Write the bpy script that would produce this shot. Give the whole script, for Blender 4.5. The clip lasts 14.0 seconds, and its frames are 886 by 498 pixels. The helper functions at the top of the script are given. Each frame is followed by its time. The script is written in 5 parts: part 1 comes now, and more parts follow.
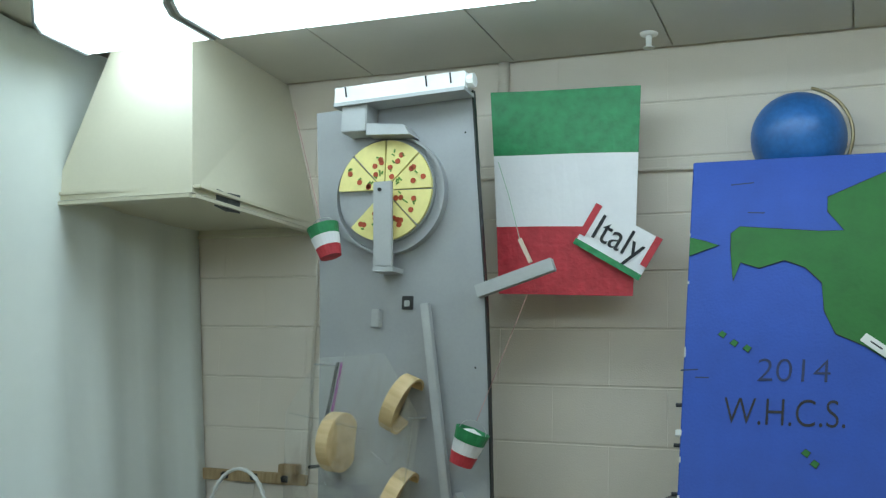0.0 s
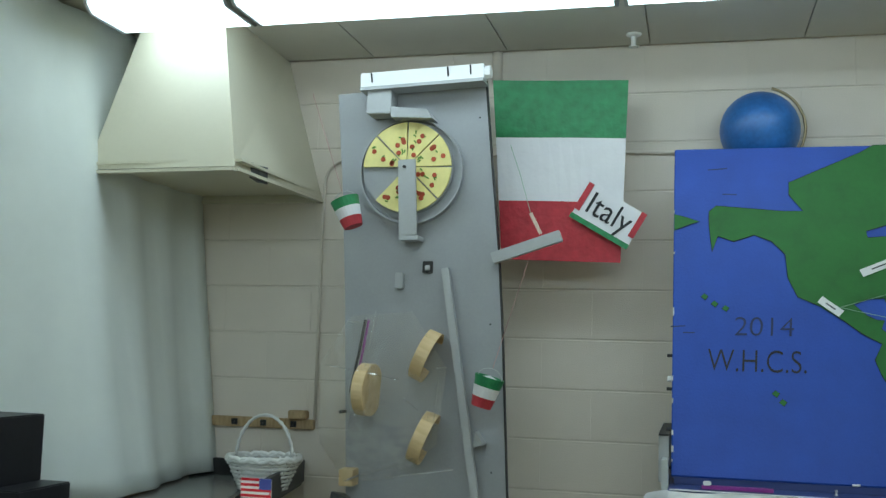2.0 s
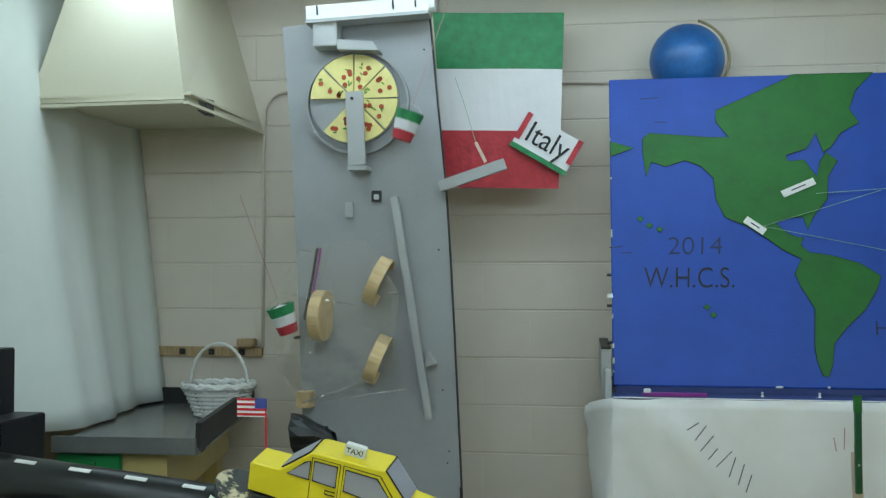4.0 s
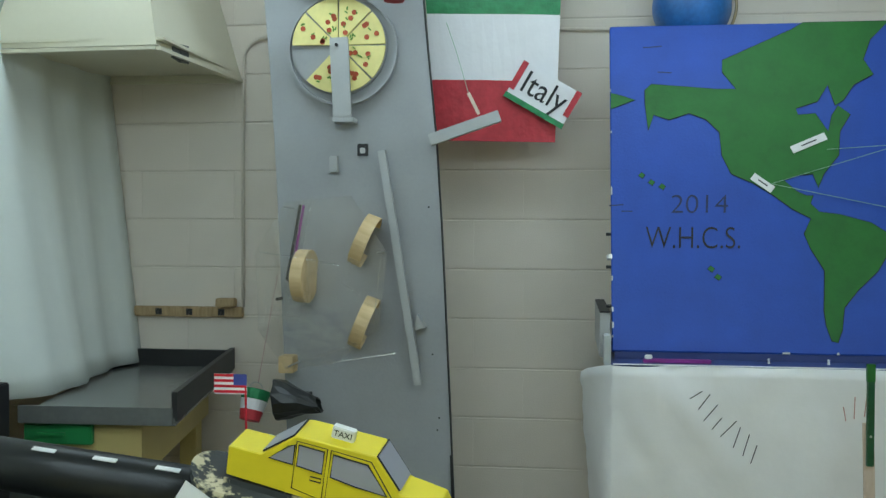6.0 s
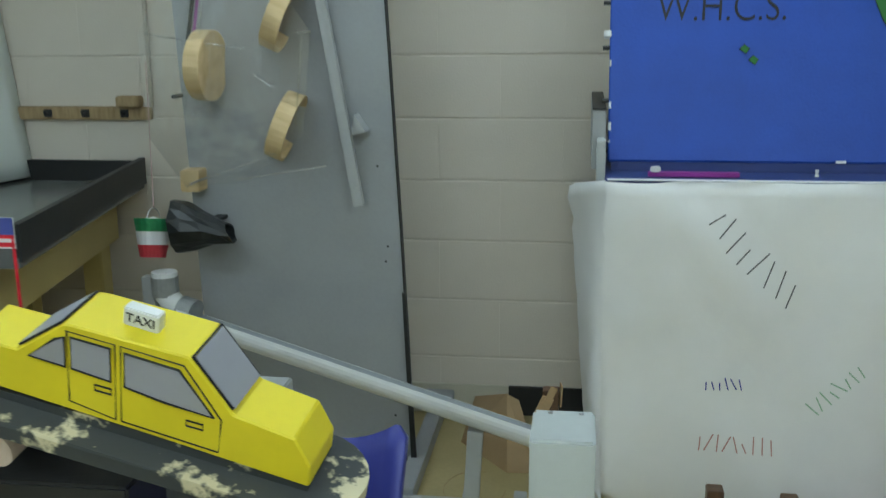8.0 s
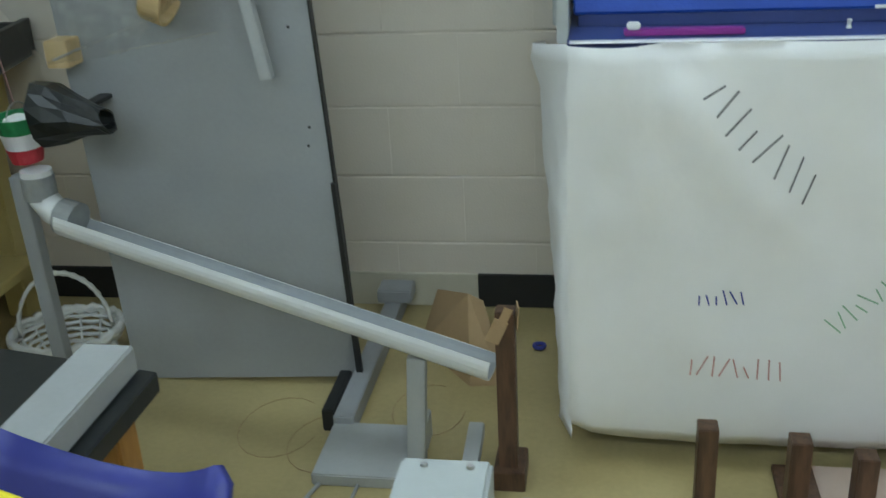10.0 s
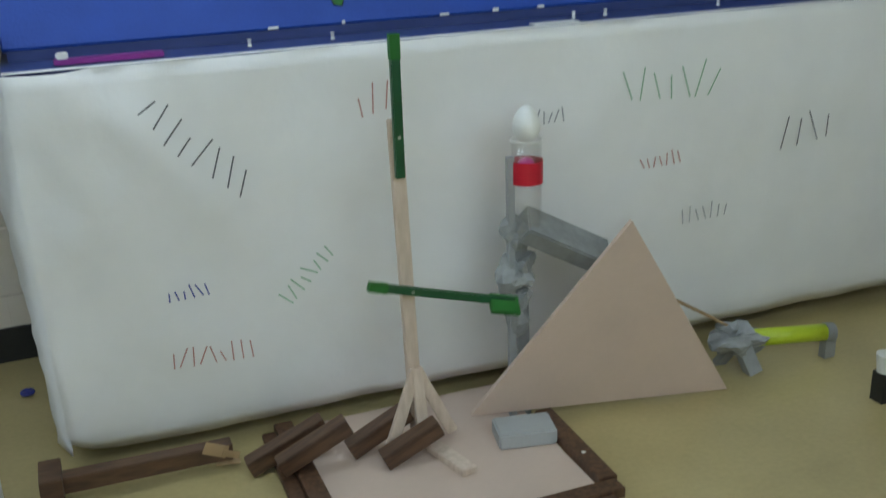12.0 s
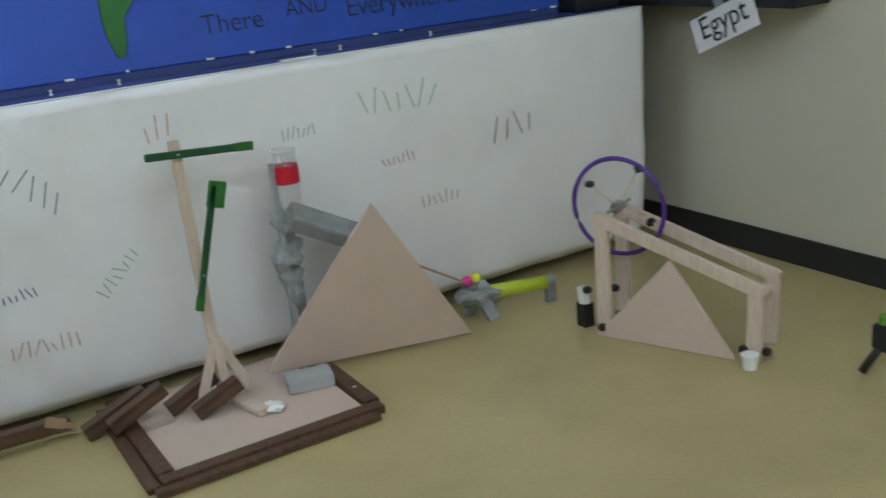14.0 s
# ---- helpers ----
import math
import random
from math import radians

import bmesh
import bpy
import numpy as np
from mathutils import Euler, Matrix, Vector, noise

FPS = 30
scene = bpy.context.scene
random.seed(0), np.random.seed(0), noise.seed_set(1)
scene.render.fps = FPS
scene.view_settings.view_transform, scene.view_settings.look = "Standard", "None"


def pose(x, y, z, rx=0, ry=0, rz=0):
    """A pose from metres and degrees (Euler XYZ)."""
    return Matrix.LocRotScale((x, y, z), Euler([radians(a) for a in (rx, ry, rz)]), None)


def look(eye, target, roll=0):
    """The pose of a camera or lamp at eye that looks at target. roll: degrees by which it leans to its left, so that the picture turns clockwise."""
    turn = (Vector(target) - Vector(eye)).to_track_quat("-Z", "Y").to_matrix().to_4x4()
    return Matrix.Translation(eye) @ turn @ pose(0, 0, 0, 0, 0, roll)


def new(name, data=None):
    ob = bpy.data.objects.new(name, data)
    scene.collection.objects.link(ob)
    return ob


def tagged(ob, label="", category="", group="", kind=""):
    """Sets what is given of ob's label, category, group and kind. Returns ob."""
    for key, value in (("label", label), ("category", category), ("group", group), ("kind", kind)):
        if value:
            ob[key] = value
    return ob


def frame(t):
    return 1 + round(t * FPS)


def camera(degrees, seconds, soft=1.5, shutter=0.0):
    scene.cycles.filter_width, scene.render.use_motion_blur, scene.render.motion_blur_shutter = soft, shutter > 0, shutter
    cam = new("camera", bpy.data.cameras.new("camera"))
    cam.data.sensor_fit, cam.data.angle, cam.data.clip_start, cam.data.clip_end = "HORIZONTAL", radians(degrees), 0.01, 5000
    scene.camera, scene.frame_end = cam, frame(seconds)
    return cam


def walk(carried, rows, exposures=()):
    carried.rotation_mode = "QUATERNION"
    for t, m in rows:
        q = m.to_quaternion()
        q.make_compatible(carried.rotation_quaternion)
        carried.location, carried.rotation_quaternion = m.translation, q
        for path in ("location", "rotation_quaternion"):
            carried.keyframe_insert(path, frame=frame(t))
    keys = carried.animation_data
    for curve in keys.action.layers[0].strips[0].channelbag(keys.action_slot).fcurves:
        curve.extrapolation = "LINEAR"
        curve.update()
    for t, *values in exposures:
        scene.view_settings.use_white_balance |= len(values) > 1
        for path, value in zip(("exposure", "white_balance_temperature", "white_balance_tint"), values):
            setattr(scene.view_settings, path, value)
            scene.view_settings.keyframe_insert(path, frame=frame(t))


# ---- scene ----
cam = camera(47.7, 14.0, 1.3, 0.35)
PATH = [
    (0, (1.309, 0.094, 1.373), (0.561, 1.926, 1.662), 1.9),
    (0.5, (1.24, -0.065, 1.37), (0.569, 1.799, 1.648), 2.2),
    (1, (1.097, -0.194, 1.376), (0.537, 1.707, 1.648), -0.0),
    (1.5, (0.99, -0.334, 1.379), (0.475, 1.587, 1.595), 0.9),
    (2, (0.925, -0.51, 1.366), (0.439, 1.42, 1.566), 1.6),
    (2.5, (0.887, -0.608, 1.334), (0.418, 1.331, 1.476), 0.4),
    (3, (0.852, -0.651, 1.326), (0.441, 1.303, 1.446), 1.7),
    (3.5, (0.79, -0.682, 1.345), (0.463, 1.289, 1.441), 0.4),
    (3.7, (0.775, -0.694, 1.346), (0.481, 1.283, 1.426), 0.1),
    (5.8, (0.698, -0.538, 1.385), (0.441, 1.446, 1.368), -0.1),
    (6, (0.698, -0.496, 1.388), (0.453, 1.488, 1.346), 0.2),
    (6.5, (0.718, -0.359, 1.376), (0.442, 1.62, 1.292), 0.6),
    (7, (0.714, -0.136, 1.363), (0.461, 1.841, 1.202), -0.1),
    (7.5, (0.718, 0.113, 1.347), (0.447, 2.077, 1.083), -1.3),
    (7.7, (0.749, 0.216, 1.328), (0.483, 2.168, 0.986), -0.4),
    (9.8, (0.883, 0.907, 1.354), (0.553, 2.727, 0.593), -2.6),
    (10, (0.919, 0.948, 1.339), (0.602, 2.758, 0.549), -3.1),
    (10.2, (0.934, 0.981, 1.332), (0.662, 2.775, 0.492), -2.8),
    (10.5, (0.971, 0.997, 1.308), (0.789, 2.793, 0.446), -2.6),
    (11, (1.073, 0.969, 1.284), (1.079, 2.777, 0.429), -4.4),
    (11.5, (1.01, 0.793, 1.27), (1.464, 2.576, 0.488), -1.7),
    (12, (0.937, 0.66, 1.267), (1.614, 2.415, 0.584), -2.0),
    (12.5, (0.912, 0.509, 1.343), (1.596, 2.324, 0.855), -0.8),
    (13, (0.924, 0.302, 1.319), (1.611, 2.106, 0.797), -4.7),
    (13.5, (0.911, 0.125, 1.281), (1.707, 1.867, 0.705), -6.0),
    (14, (0.852, -0.064, 1.295), (1.806, 1.584, 0.683), -5.5),
]
EXPOSURES = [(0, 0.02, 6500, 9), (0.5, -0.13, 6500, 9), (1.5, -0.25, 6500, 9), (3, -0.08, 6500, 9), (6.5, -0.02, 6500, 10), (10, 0.18, 6500, 12), (11.5, 0.1, 6500, 15), (12.5, -0.06, 6500, 16), (13, -0.12, 6500, 18), (13.5, -0.03, 6500, 19), (14, 0.04, 6500, 20)]
walk(cam, [(t, look(eye, target, roll)) for t, eye, target, roll in PATH], EXPOSURES)

# ---- world and lamps ----
world = bpy.data.worlds.new("world")
world.use_nodes = True
scene.world = world
world.node_tree.nodes["Background"].inputs[0].default_value = (0.75, 0.8, 0.75, 1)
world.node_tree.nodes["Background"].inputs[1].default_value = 0.05
scene.view_settings.exposure = 0.0

# ---- materials ----


def material(name, colour, rough=0.6, metal=0.0, vary=0.12, scale=6.0, bump=0.1, fine=60.0, stain=None, spec=0.5, random_piece=0.0, span=(0.4, 1.0)):
    """A procedural paint: base colour, broad patches, fine grain, a little relief."""
    m = bpy.data.materials.new(name)
    m.use_nodes = True
    nt = m.node_tree
    n, l = nt.nodes, nt.links
    b = n["Principled BSDF"]
    co = n.new("ShaderNodeTexCoord")
    broad = n.new("ShaderNodeTexNoise")
    broad.inputs["Scale"].default_value, broad.inputs["Detail"].default_value = scale, 4
    grain = n.new("ShaderNodeTexNoise")
    grain.inputs["Scale"].default_value, grain.inputs["Detail"].default_value = fine, 3
    l.new(co.outputs["Object"], broad.inputs["Vector"])
    l.new(co.outputs["Object"], grain.inputs["Vector"])
    mix = n.new("ShaderNodeMix")
    mix.data_type = "RGBA"
    dark = tuple(c * (1 - vary) for c in colour) if stain is None else stain
    light = tuple(min(1, c * (1 + vary * 0.6)) for c in colour)
    mix.inputs["A"].default_value, mix.inputs["B"].default_value = (*dark, 1), (*light, 1)
    add = n.new("ShaderNodeMath")
    add.operation = "MULTIPLY_ADD"
    add.inputs[1].default_value, add.inputs[2].default_value = 0.35, 0.0
    l.new(grain.outputs["Fac"], add.inputs[0])
    ramp = n.new("ShaderNodeMapRange")
    ramp.inputs["From Min"].default_value, ramp.inputs["From Max"].default_value = span
    tot = n.new("ShaderNodeMath")
    tot.operation = "ADD"
    l.new(broad.outputs["Fac"], tot.inputs[0])
    l.new(add.outputs[0], tot.inputs[1])
    last = tot
    if random_piece:
        info = n.new("ShaderNodeObjectInfo")
        more = n.new("ShaderNodeMath")
        more.operation = "MULTIPLY_ADD"
        more.inputs[1].default_value = random_piece
        l.new(info.outputs["Random"], more.inputs[0])
        l.new(tot.outputs[0], more.inputs[2])
        last = more
    l.new(last.outputs[0], ramp.inputs["Value"])
    l.new(ramp.outputs["Result"], mix.inputs["Factor"])
    l.new(mix.outputs["Result"], b.inputs["Base Color"])
    b.inputs["Roughness"].default_value, b.inputs["Metallic"].default_value = rough, metal
    b.inputs["Specular IOR Level"].default_value = spec
    if bump:
        bp = n.new("ShaderNodeBump")
        bp.inputs["Strength"].default_value, bp.inputs["Distance"].default_value = bump, 0.01
        l.new(tot.outputs[0], bp.inputs["Height"])
        l.new(bp.outputs["Normal"], b.inputs["Normal"])
    return m


def wood(name, colour, dark, rough=0.6, scale=(26, 26, 5)):
    """Timber: grain stretched along the longest way of the mapping."""
    m = bpy.data.materials.new(name)
    m.use_nodes = True
    n, l = m.node_tree.nodes, m.node_tree.links
    b = n["Principled BSDF"]
    co, mp, no = n.new("ShaderNodeTexCoord"), n.new("ShaderNodeMapping"), n.new("ShaderNodeTexNoise")
    mp.inputs["Scale"].default_value = scale
    no.inputs["Scale"].default_value, no.inputs["Detail"].default_value = 3, 6
    l.new(co.outputs["Object"], mp.inputs["Vector"])
    l.new(mp.outputs["Vector"], no.inputs["Vector"])
    mix = n.new("ShaderNodeMix")
    mix.data_type = "RGBA"
    mix.inputs["A"].default_value, mix.inputs["B"].default_value = (*dark, 1), (*colour, 1)
    mr = n.new("ShaderNodeMapRange")
    mr.inputs["From Min"].default_value, mr.inputs["From Max"].default_value = 0.3, 0.65
    l.new(no.outputs["Fac"], mr.inputs["Value"])
    l.new(mr.outputs["Result"], mix.inputs["Factor"])
    l.new(mix.outputs["Result"], b.inputs["Base Color"])
    bp = n.new("ShaderNodeBump")
    bp.inputs["Strength"].default_value, bp.inputs["Distance"].default_value = 0.15, 0.005
    l.new(no.outputs["Fac"], bp.inputs["Height"])
    l.new(bp.outputs["Normal"], b.inputs["Normal"])
    b.inputs["Roughness"].default_value = rough
    return m


def glow(name, colour, strength):
    m = bpy.data.materials.new(name)
    m.use_nodes = True
    b = m.node_tree.nodes["Principled BSDF"]
    b.inputs["Base Color"].default_value = (0.8, 0.8, 0.8, 1)
    b.inputs["Emission Color"].default_value = (*colour, 1)
    b.inputs["Emission Strength"].default_value = strength
    return m


def clear(name, share=0.07):
    """Thin clear plastic: mostly see-through, with a faint even gloss."""
    m = bpy.data.materials.new(name)
    m.use_nodes = True
    n, l = m.node_tree.nodes, m.node_tree.links
    n.remove(n["Principled BSDF"])
    a, g, mix = n.new("ShaderNodeBsdfTransparent"), n.new("ShaderNodeBsdfGlossy"), n.new("ShaderNodeMixShader")
    g.inputs["Roughness"].default_value = 0.15
    wave, bp = n.new("ShaderNodeTexNoise"), n.new("ShaderNodeBump")
    wave.inputs["Scale"].default_value = 5
    bp.inputs["Strength"].default_value, bp.inputs["Distance"].default_value = 0.25, 0.05
    l.new(wave.outputs["Fac"], bp.inputs["Height"])
    l.new(bp.outputs["Normal"], g.inputs["Normal"])
    mix.inputs["Fac"].default_value = share
    l.new(a.outputs[0], mix.inputs[1])
    l.new(g.outputs[0], mix.inputs[2])
    l.new(mix.outputs[0], n["Material Output"].inputs["Surface"])
    return m


BLOCK = material("block_paint", (0.72, 0.645, 0.555), 0.55, vary=0.06, scale=3, bump=0.25, fine=180, random_piece=0.05)
JOINT = material("joint_paint", (0.70, 0.63, 0.54), 0.7, vary=0.1)
CREAM = material("cream_wall", (0.60, 0.56, 0.45), 0.6, vary=0.05, scale=1.2, bump=0.1, fine=120)
FLOOR = material("floor_vinyl", (0.475, 0.38, 0.18), 0.28, vary=0.22, scale=2.6, bump=0.04, fine=70)
CEIL = material("ceiling_tile", (0.62, 0.6, 0.54), 0.9, vary=0.05, scale=4, bump=0.3, fine=250)
BLACK = material("black_rubber", (0.02, 0.02, 0.02), 0.5, vary=0.3)
HOODM = material("cream_metal", (0.68, 0.64, 0.50), 0.4, vary=0.05, scale=2, bump=0.05)
GREY = material("grey_paint", (0.335, 0.345, 0.355), 0.5, vary=0.1, scale=5, bump=0.12, fine=90)
GREYL = material("light_grey_paint", (0.42, 0.43, 0.43), 0.5, vary=0.1, scale=7, bump=0.12, fine=90)
TAPE = material("duct_tape", (0.30, 0.31, 0.31), 0.38, vary=0.25, scale=18, bump=0.5, fine=40)
PAPER = material("white_paper", (0.86, 0.85, 0.85), 0.7, vary=0.05, scale=3.5, bump=0.45, fine=16)
SHEET = material("white_sheet", (0.74, 0.78, 0.74), 0.6, vary=0.05, scale=1.5, bump=0.1, fine=20)
WHITE = material("white_paint", (0.8, 0.8, 0.78), 0.5, vary=0.05)
BLUE = material("ocean_paint", (0.011, 0.070, 0.41), 0.55, vary=0.15, scale=8, bump=0.35, fine=120)
TABLEBLUE = material("table_blue", (0.045, 0.07, 0.23), 0.45, vary=0.15)
GREEN = material("land_paint", (0.013, 0.148, 0.018), 0.6, vary=0.2, scale=10, bump=0.3)
DKGREEN = material("dark_green_paint", (0.01, 0.09, 0.035), 0.3, vary=0.3, scale=20)
FLAGGREEN = material("flag_green", (0.02, 0.24, 0.085), 0.5, vary=0.3, scale=22, bump=0.6, fine=45)
FLAGRED = material("flag_red", (0.52, 0.035, 0.05), 0.6, vary=0.22, scale=24, bump=0.5, fine=60)
FLAGWHITE = material("flag_white", (0.78, 0.77, 0.79), 0.6, vary=0.05, scale=9, bump=0.2)
YELLOW = material("taxi_yellow", (0.85, 0.68, 0.02), 0.5, vary=0.06, scale=8, bump=0.1)
PIZZA = material("pizza_yellow", (0.80, 0.71, 0.28), 0.6, vary=0.12, scale=14)
INK = material("black_ink", (0.012, 0.012, 0.015), 0.6, vary=0.2)
REDINK = material("red_ink", (0.55, 0.30, 0.28), 0.7, vary=0.2)
GREENINK = material("green_ink", (0.30, 0.48, 0.34), 0.7, vary=0.2)
BLUEINK = material("blue_ink", (0.05, 0.07, 0.3), 0.7, vary=0.2)
FADED = material("faded_ink", (0.016, 0.03, 0.10), 0.6, vary=0.2)
DKTAPE = material("dark_tape", (0.07, 0.075, 0.075), 0.4, vary=0.3, scale=20, bump=0.4)
DARKPEN = material("dark_marker", (0.13, 0.13, 0.145), 0.7, vary=0.25)
PENCIL = material("faint_ink", (0.42, 0.42, 0.44), 0.8, vary=0.2)
PINKISH = material("pink_tan_paint", (0.62, 0.47, 0.385), 0.7, vary=0.06, scale=6, bump=0.1)
PINE = wood("pale_pine", (0.70, 0.56, 0.46), (0.58, 0.45, 0.35))
BIRCH = wood("birch_ply", (0.72, 0.54, 0.30), (0.55, 0.38, 0.18), scale=(8, 8, 2))
BROWN = wood("brown_stain", (0.13, 0.065, 0.035), (0.06, 0.03, 0.018), 0.45)
CARD = material("cardboard", (0.42, 0.28, 0.15), 0.85, vary=0.12)
TRAY = material("tray_metal", (0.23, 0.24, 0.23), 0.25, 0.3, vary=0.25, scale=5, bump=0.04)
SLATE = material("black_slate", (0.014, 0.016, 0.016), 0.45, vary=0.3, scale=5, bump=0.05)
BENCHY = material("bench_yellow", (0.58, 0.46, 0.18), 0.45, vary=0.06)
BENCHG = material("drawer_green", (0.02, 0.24, 0.07), 0.4, vary=0.1)
# Inner faces of the halved pipe: greyer than its white outside.
INNER = material("dull_grey_inside", (0.33, 0.345, 0.36), 0.5, vary=0.12, scale=9, bump=0.1)
PVC = material("white_pvc", (0.78, 0.79, 0.8), 0.3, vary=0.04, bump=0.02)
DARKPIPE = material("black_pipe", (0.012, 0.014, 0.014), 0.35, vary=0.3, bump=0.05)
PURPLE = material("purple_plastic", (0.10, 0.03, 0.28), 0.35, vary=0.15)
MAGENTA = material("magenta_plastic", (0.32, 0.04, 0.30), 0.4, vary=0.1)
CHAIRBLUE = material("blue_plastic", (0.05, 0.06, 0.32), 0.4, vary=0.1)
RED = material("red_tape", (0.6, 0.01, 0.03), 0.4, vary=0.15)
PINKBALL = material("pink_ball", (0.8, 0.05, 0.3), 0.4, vary=0.1)
LIME = material("lime_paint", (0.50, 0.62, 0.03), 0.4, vary=0.15)
GLOBEM = material("globe_blue", (0.03, 0.17, 0.50), 0.35, vary=0.5, scale=5, bump=0.0)
BRASS = material("dull_brass", (0.35, 0.28, 0.16), 0.35, 0.8)
STEEL = material("steel", (0.5, 0.5, 0.5), 0.3, 0.9)
WICKER = material("white_wicker", (0.75, 0.75, 0.72), 0.6, vary=0.1)
PEPPER = material("pepperoni", (0.45, 0.07, 0.02), 0.6, vary=0.2)
HERB = material("green_pepper", (0.12, 0.28, 0.04), 0.6, vary=0.2)
GREYLL = material("pale_grey_paint", (0.49, 0.515, 0.505), 0.5, vary=0.08, scale=7, bump=0.12, fine=90)
BLACKP = material("black_paint", (0.012, 0.012, 0.016), 0.45, vary=0.3)
WINGREY = material("window_grey", (0.36, 0.36, 0.40), 0.4, vary=0.05)
DECK = material("worn_deck", (0.62, 0.55, 0.36), 0.7, vary=0.1, scale=9, stain=(0.05, 0.055, 0.055), bump=0.3, span=(0.74, 0.8))
ORANGEW = wood("orange_wood", (0.50, 0.25, 0.06), (0.38, 0.17, 0.04))
LIMEB = material("yellow_ball", (0.75, 0.75, 0.05), 0.4, vary=0.1)
LIGHTP = glow("lamp_diffuser", (0.775, 1.0, 1.12), 4.7)
LIGHTR = glow("added_lamp_diffuser", (0.775, 1.0, 1.12), 9.0)
FILM = clear("clear_film", 0.11)
FOLD = clear("film_crease", 0.2)

# ---- mesh helpers ----


def part(name, bm, mat, parent=None, label="", smooth=False, m=None):
    me = bpy.data.meshes.new(name)
    bm.to_mesh(me)
    bm.free()
    for mt in mat if isinstance(mat, (list, tuple)) else (mat,):
        me.materials.append(mt)
    if smooth:
        for p in me.polygons:
            p.use_smooth = True
    ob = new(name, me)
    if parent:
        ob.parent = parent
    if m is not None:
        ob.matrix_basis = m
    if label:
        ob["label"] = label
    return ob


def empty(name, label, category, m=None, group="", kind=""):
    ob = new(name)
    ob.empty_display_size = 0.05
    if m is not None:
        ob.matrix_basis = m
    return tagged(ob, label, category, group, kind)


def box(x0, x1, y0, y1, z0, z1, bevel=0.0, bm=None):
    own = bm is None
    bm = bm or bmesh.new()
    r = bmesh.ops.create_cube(bm, size=1)
    for v in r["verts"]:
        v.co = Vector((x0 + (v.co.x + 0.5) * (x1 - x0), y0 + (v.co.y + 0.5) * (y1 - y0), z0 + (v.co.z + 0.5) * (z1 - z0)))
    if bevel:
        es = list({e for v in r["verts"] for e in v.link_edges})
        bmesh.ops.bevel(bm, geom=es, offset=bevel, segments=2, affect="EDGES")
    return bm


def tube(points, radius, seg=10, bm=None, closed=False):
    """A round rod swept along points."""
    bm = bm or bmesh.new()
    pts = [Vector(p) for p in points]
    rings = []
    n = len(pts)
    for i, p in enumerate(pts):
        a = pts[(i - 1) % n] if closed or i else p
        c = pts[(i + 1) % n] if closed or i < n - 1 else p
        d = (c - a).normalized()
        up = Vector((0, 0, 1)) if abs(d.z) < 0.95 else Vector((0, 1, 0))
        u = d.cross(up).normalized()
        w = u.cross(d)
        rings.append([bm.verts.new(p + (u * math.cos(2 * math.pi * k / seg) + w * math.sin(2 * math.pi * k / seg)) * radius) for k in range(seg)])
    for i in range(n if closed else n - 1):
        r, s = rings[i], rings[(i + 1) % n]
        for k in range(seg):
            bm.faces.new((r[k], r[(k + 1) % seg], s[(k + 1) % seg], s[k]))
    if not closed:
        bm.faces.new(rings[0][::-1])
        bm.faces.new(rings[-1])
    bmesh.ops.recalc_face_normals(bm, faces=bm.faces)
    return bm


def lathe(profile, seg=32, bm=None):
    """Turn a profile of (radius, height) about z; radius 0 closes it."""
    bm = bm or bmesh.new()
    rings = []
    for r, z in profile:
        rings.append([bm.verts.new((0, 0, z))] if r == 0 else [bm.verts.new((r * math.cos(2 * math.pi * k / seg), r * math.sin(2 * math.pi * k / seg), z)) for k in range(seg)])
    for a, b in zip(rings, rings[1:]):
        for k in range(seg):
            q = [a[k % len(a)], a[(k + 1) % len(a)], b[(k + 1) % len(b)], b[k % len(b)]]
            q = list(dict.fromkeys(q))
            if len(q) > 2:
                bm.faces.new(q)
    bmesh.ops.recalc_face_normals(bm, faces=bm.faces)
    return bm


def slab(outline, y0, y1, bm=None):
    """A flat plate with an outline in x, z, between two depths y."""
    bm = bm or bmesh.new()
    a = [bm.verts.new((x, y0, z)) for x, z in outline]
    b = [bm.verts.new((x, y1, z)) for x, z in outline]
    bm.faces.new(a)
    bm.faces.new(b[::-1])
    n = len(outline)
    for i in range(n):
        bm.faces.new((a[i], b[i], b[(i + 1) % n], a[(i + 1) % n]))
    bmesh.ops.recalc_face_normals(bm, faces=bm.faces)
    return bm


def plank(a, b, wide, thick, bm=None, side=(0, -1, 0), bevel=0.0):
    """A straight batten from a to b; wide across, thick along side."""
    a, b = Vector(a), Vector(b)
    d = (b - a).normalized()
    s = Vector(side)
    s = (s - d * s.dot(d)).normalized()
    w = d.cross(s)
    own = box(-wide / 2, wide / 2, -thick / 2, thick / 2, 0, (b - a).length, bevel)
    m = Matrix((w, s, d)).transposed().to_4x4()
    m.translation = a
    bmesh.ops.transform(own, matrix=m, verts=own.verts)
    bmesh.ops.recalc_face_normals(own, faces=own.faces)
    if bm is None:
        return own
    me = bpy.data.meshes.new("tmp")
    own.to_mesh(me)
    bm.from_mesh(me)
    own.free()
    bpy.data.meshes.remove(me)
    return bm


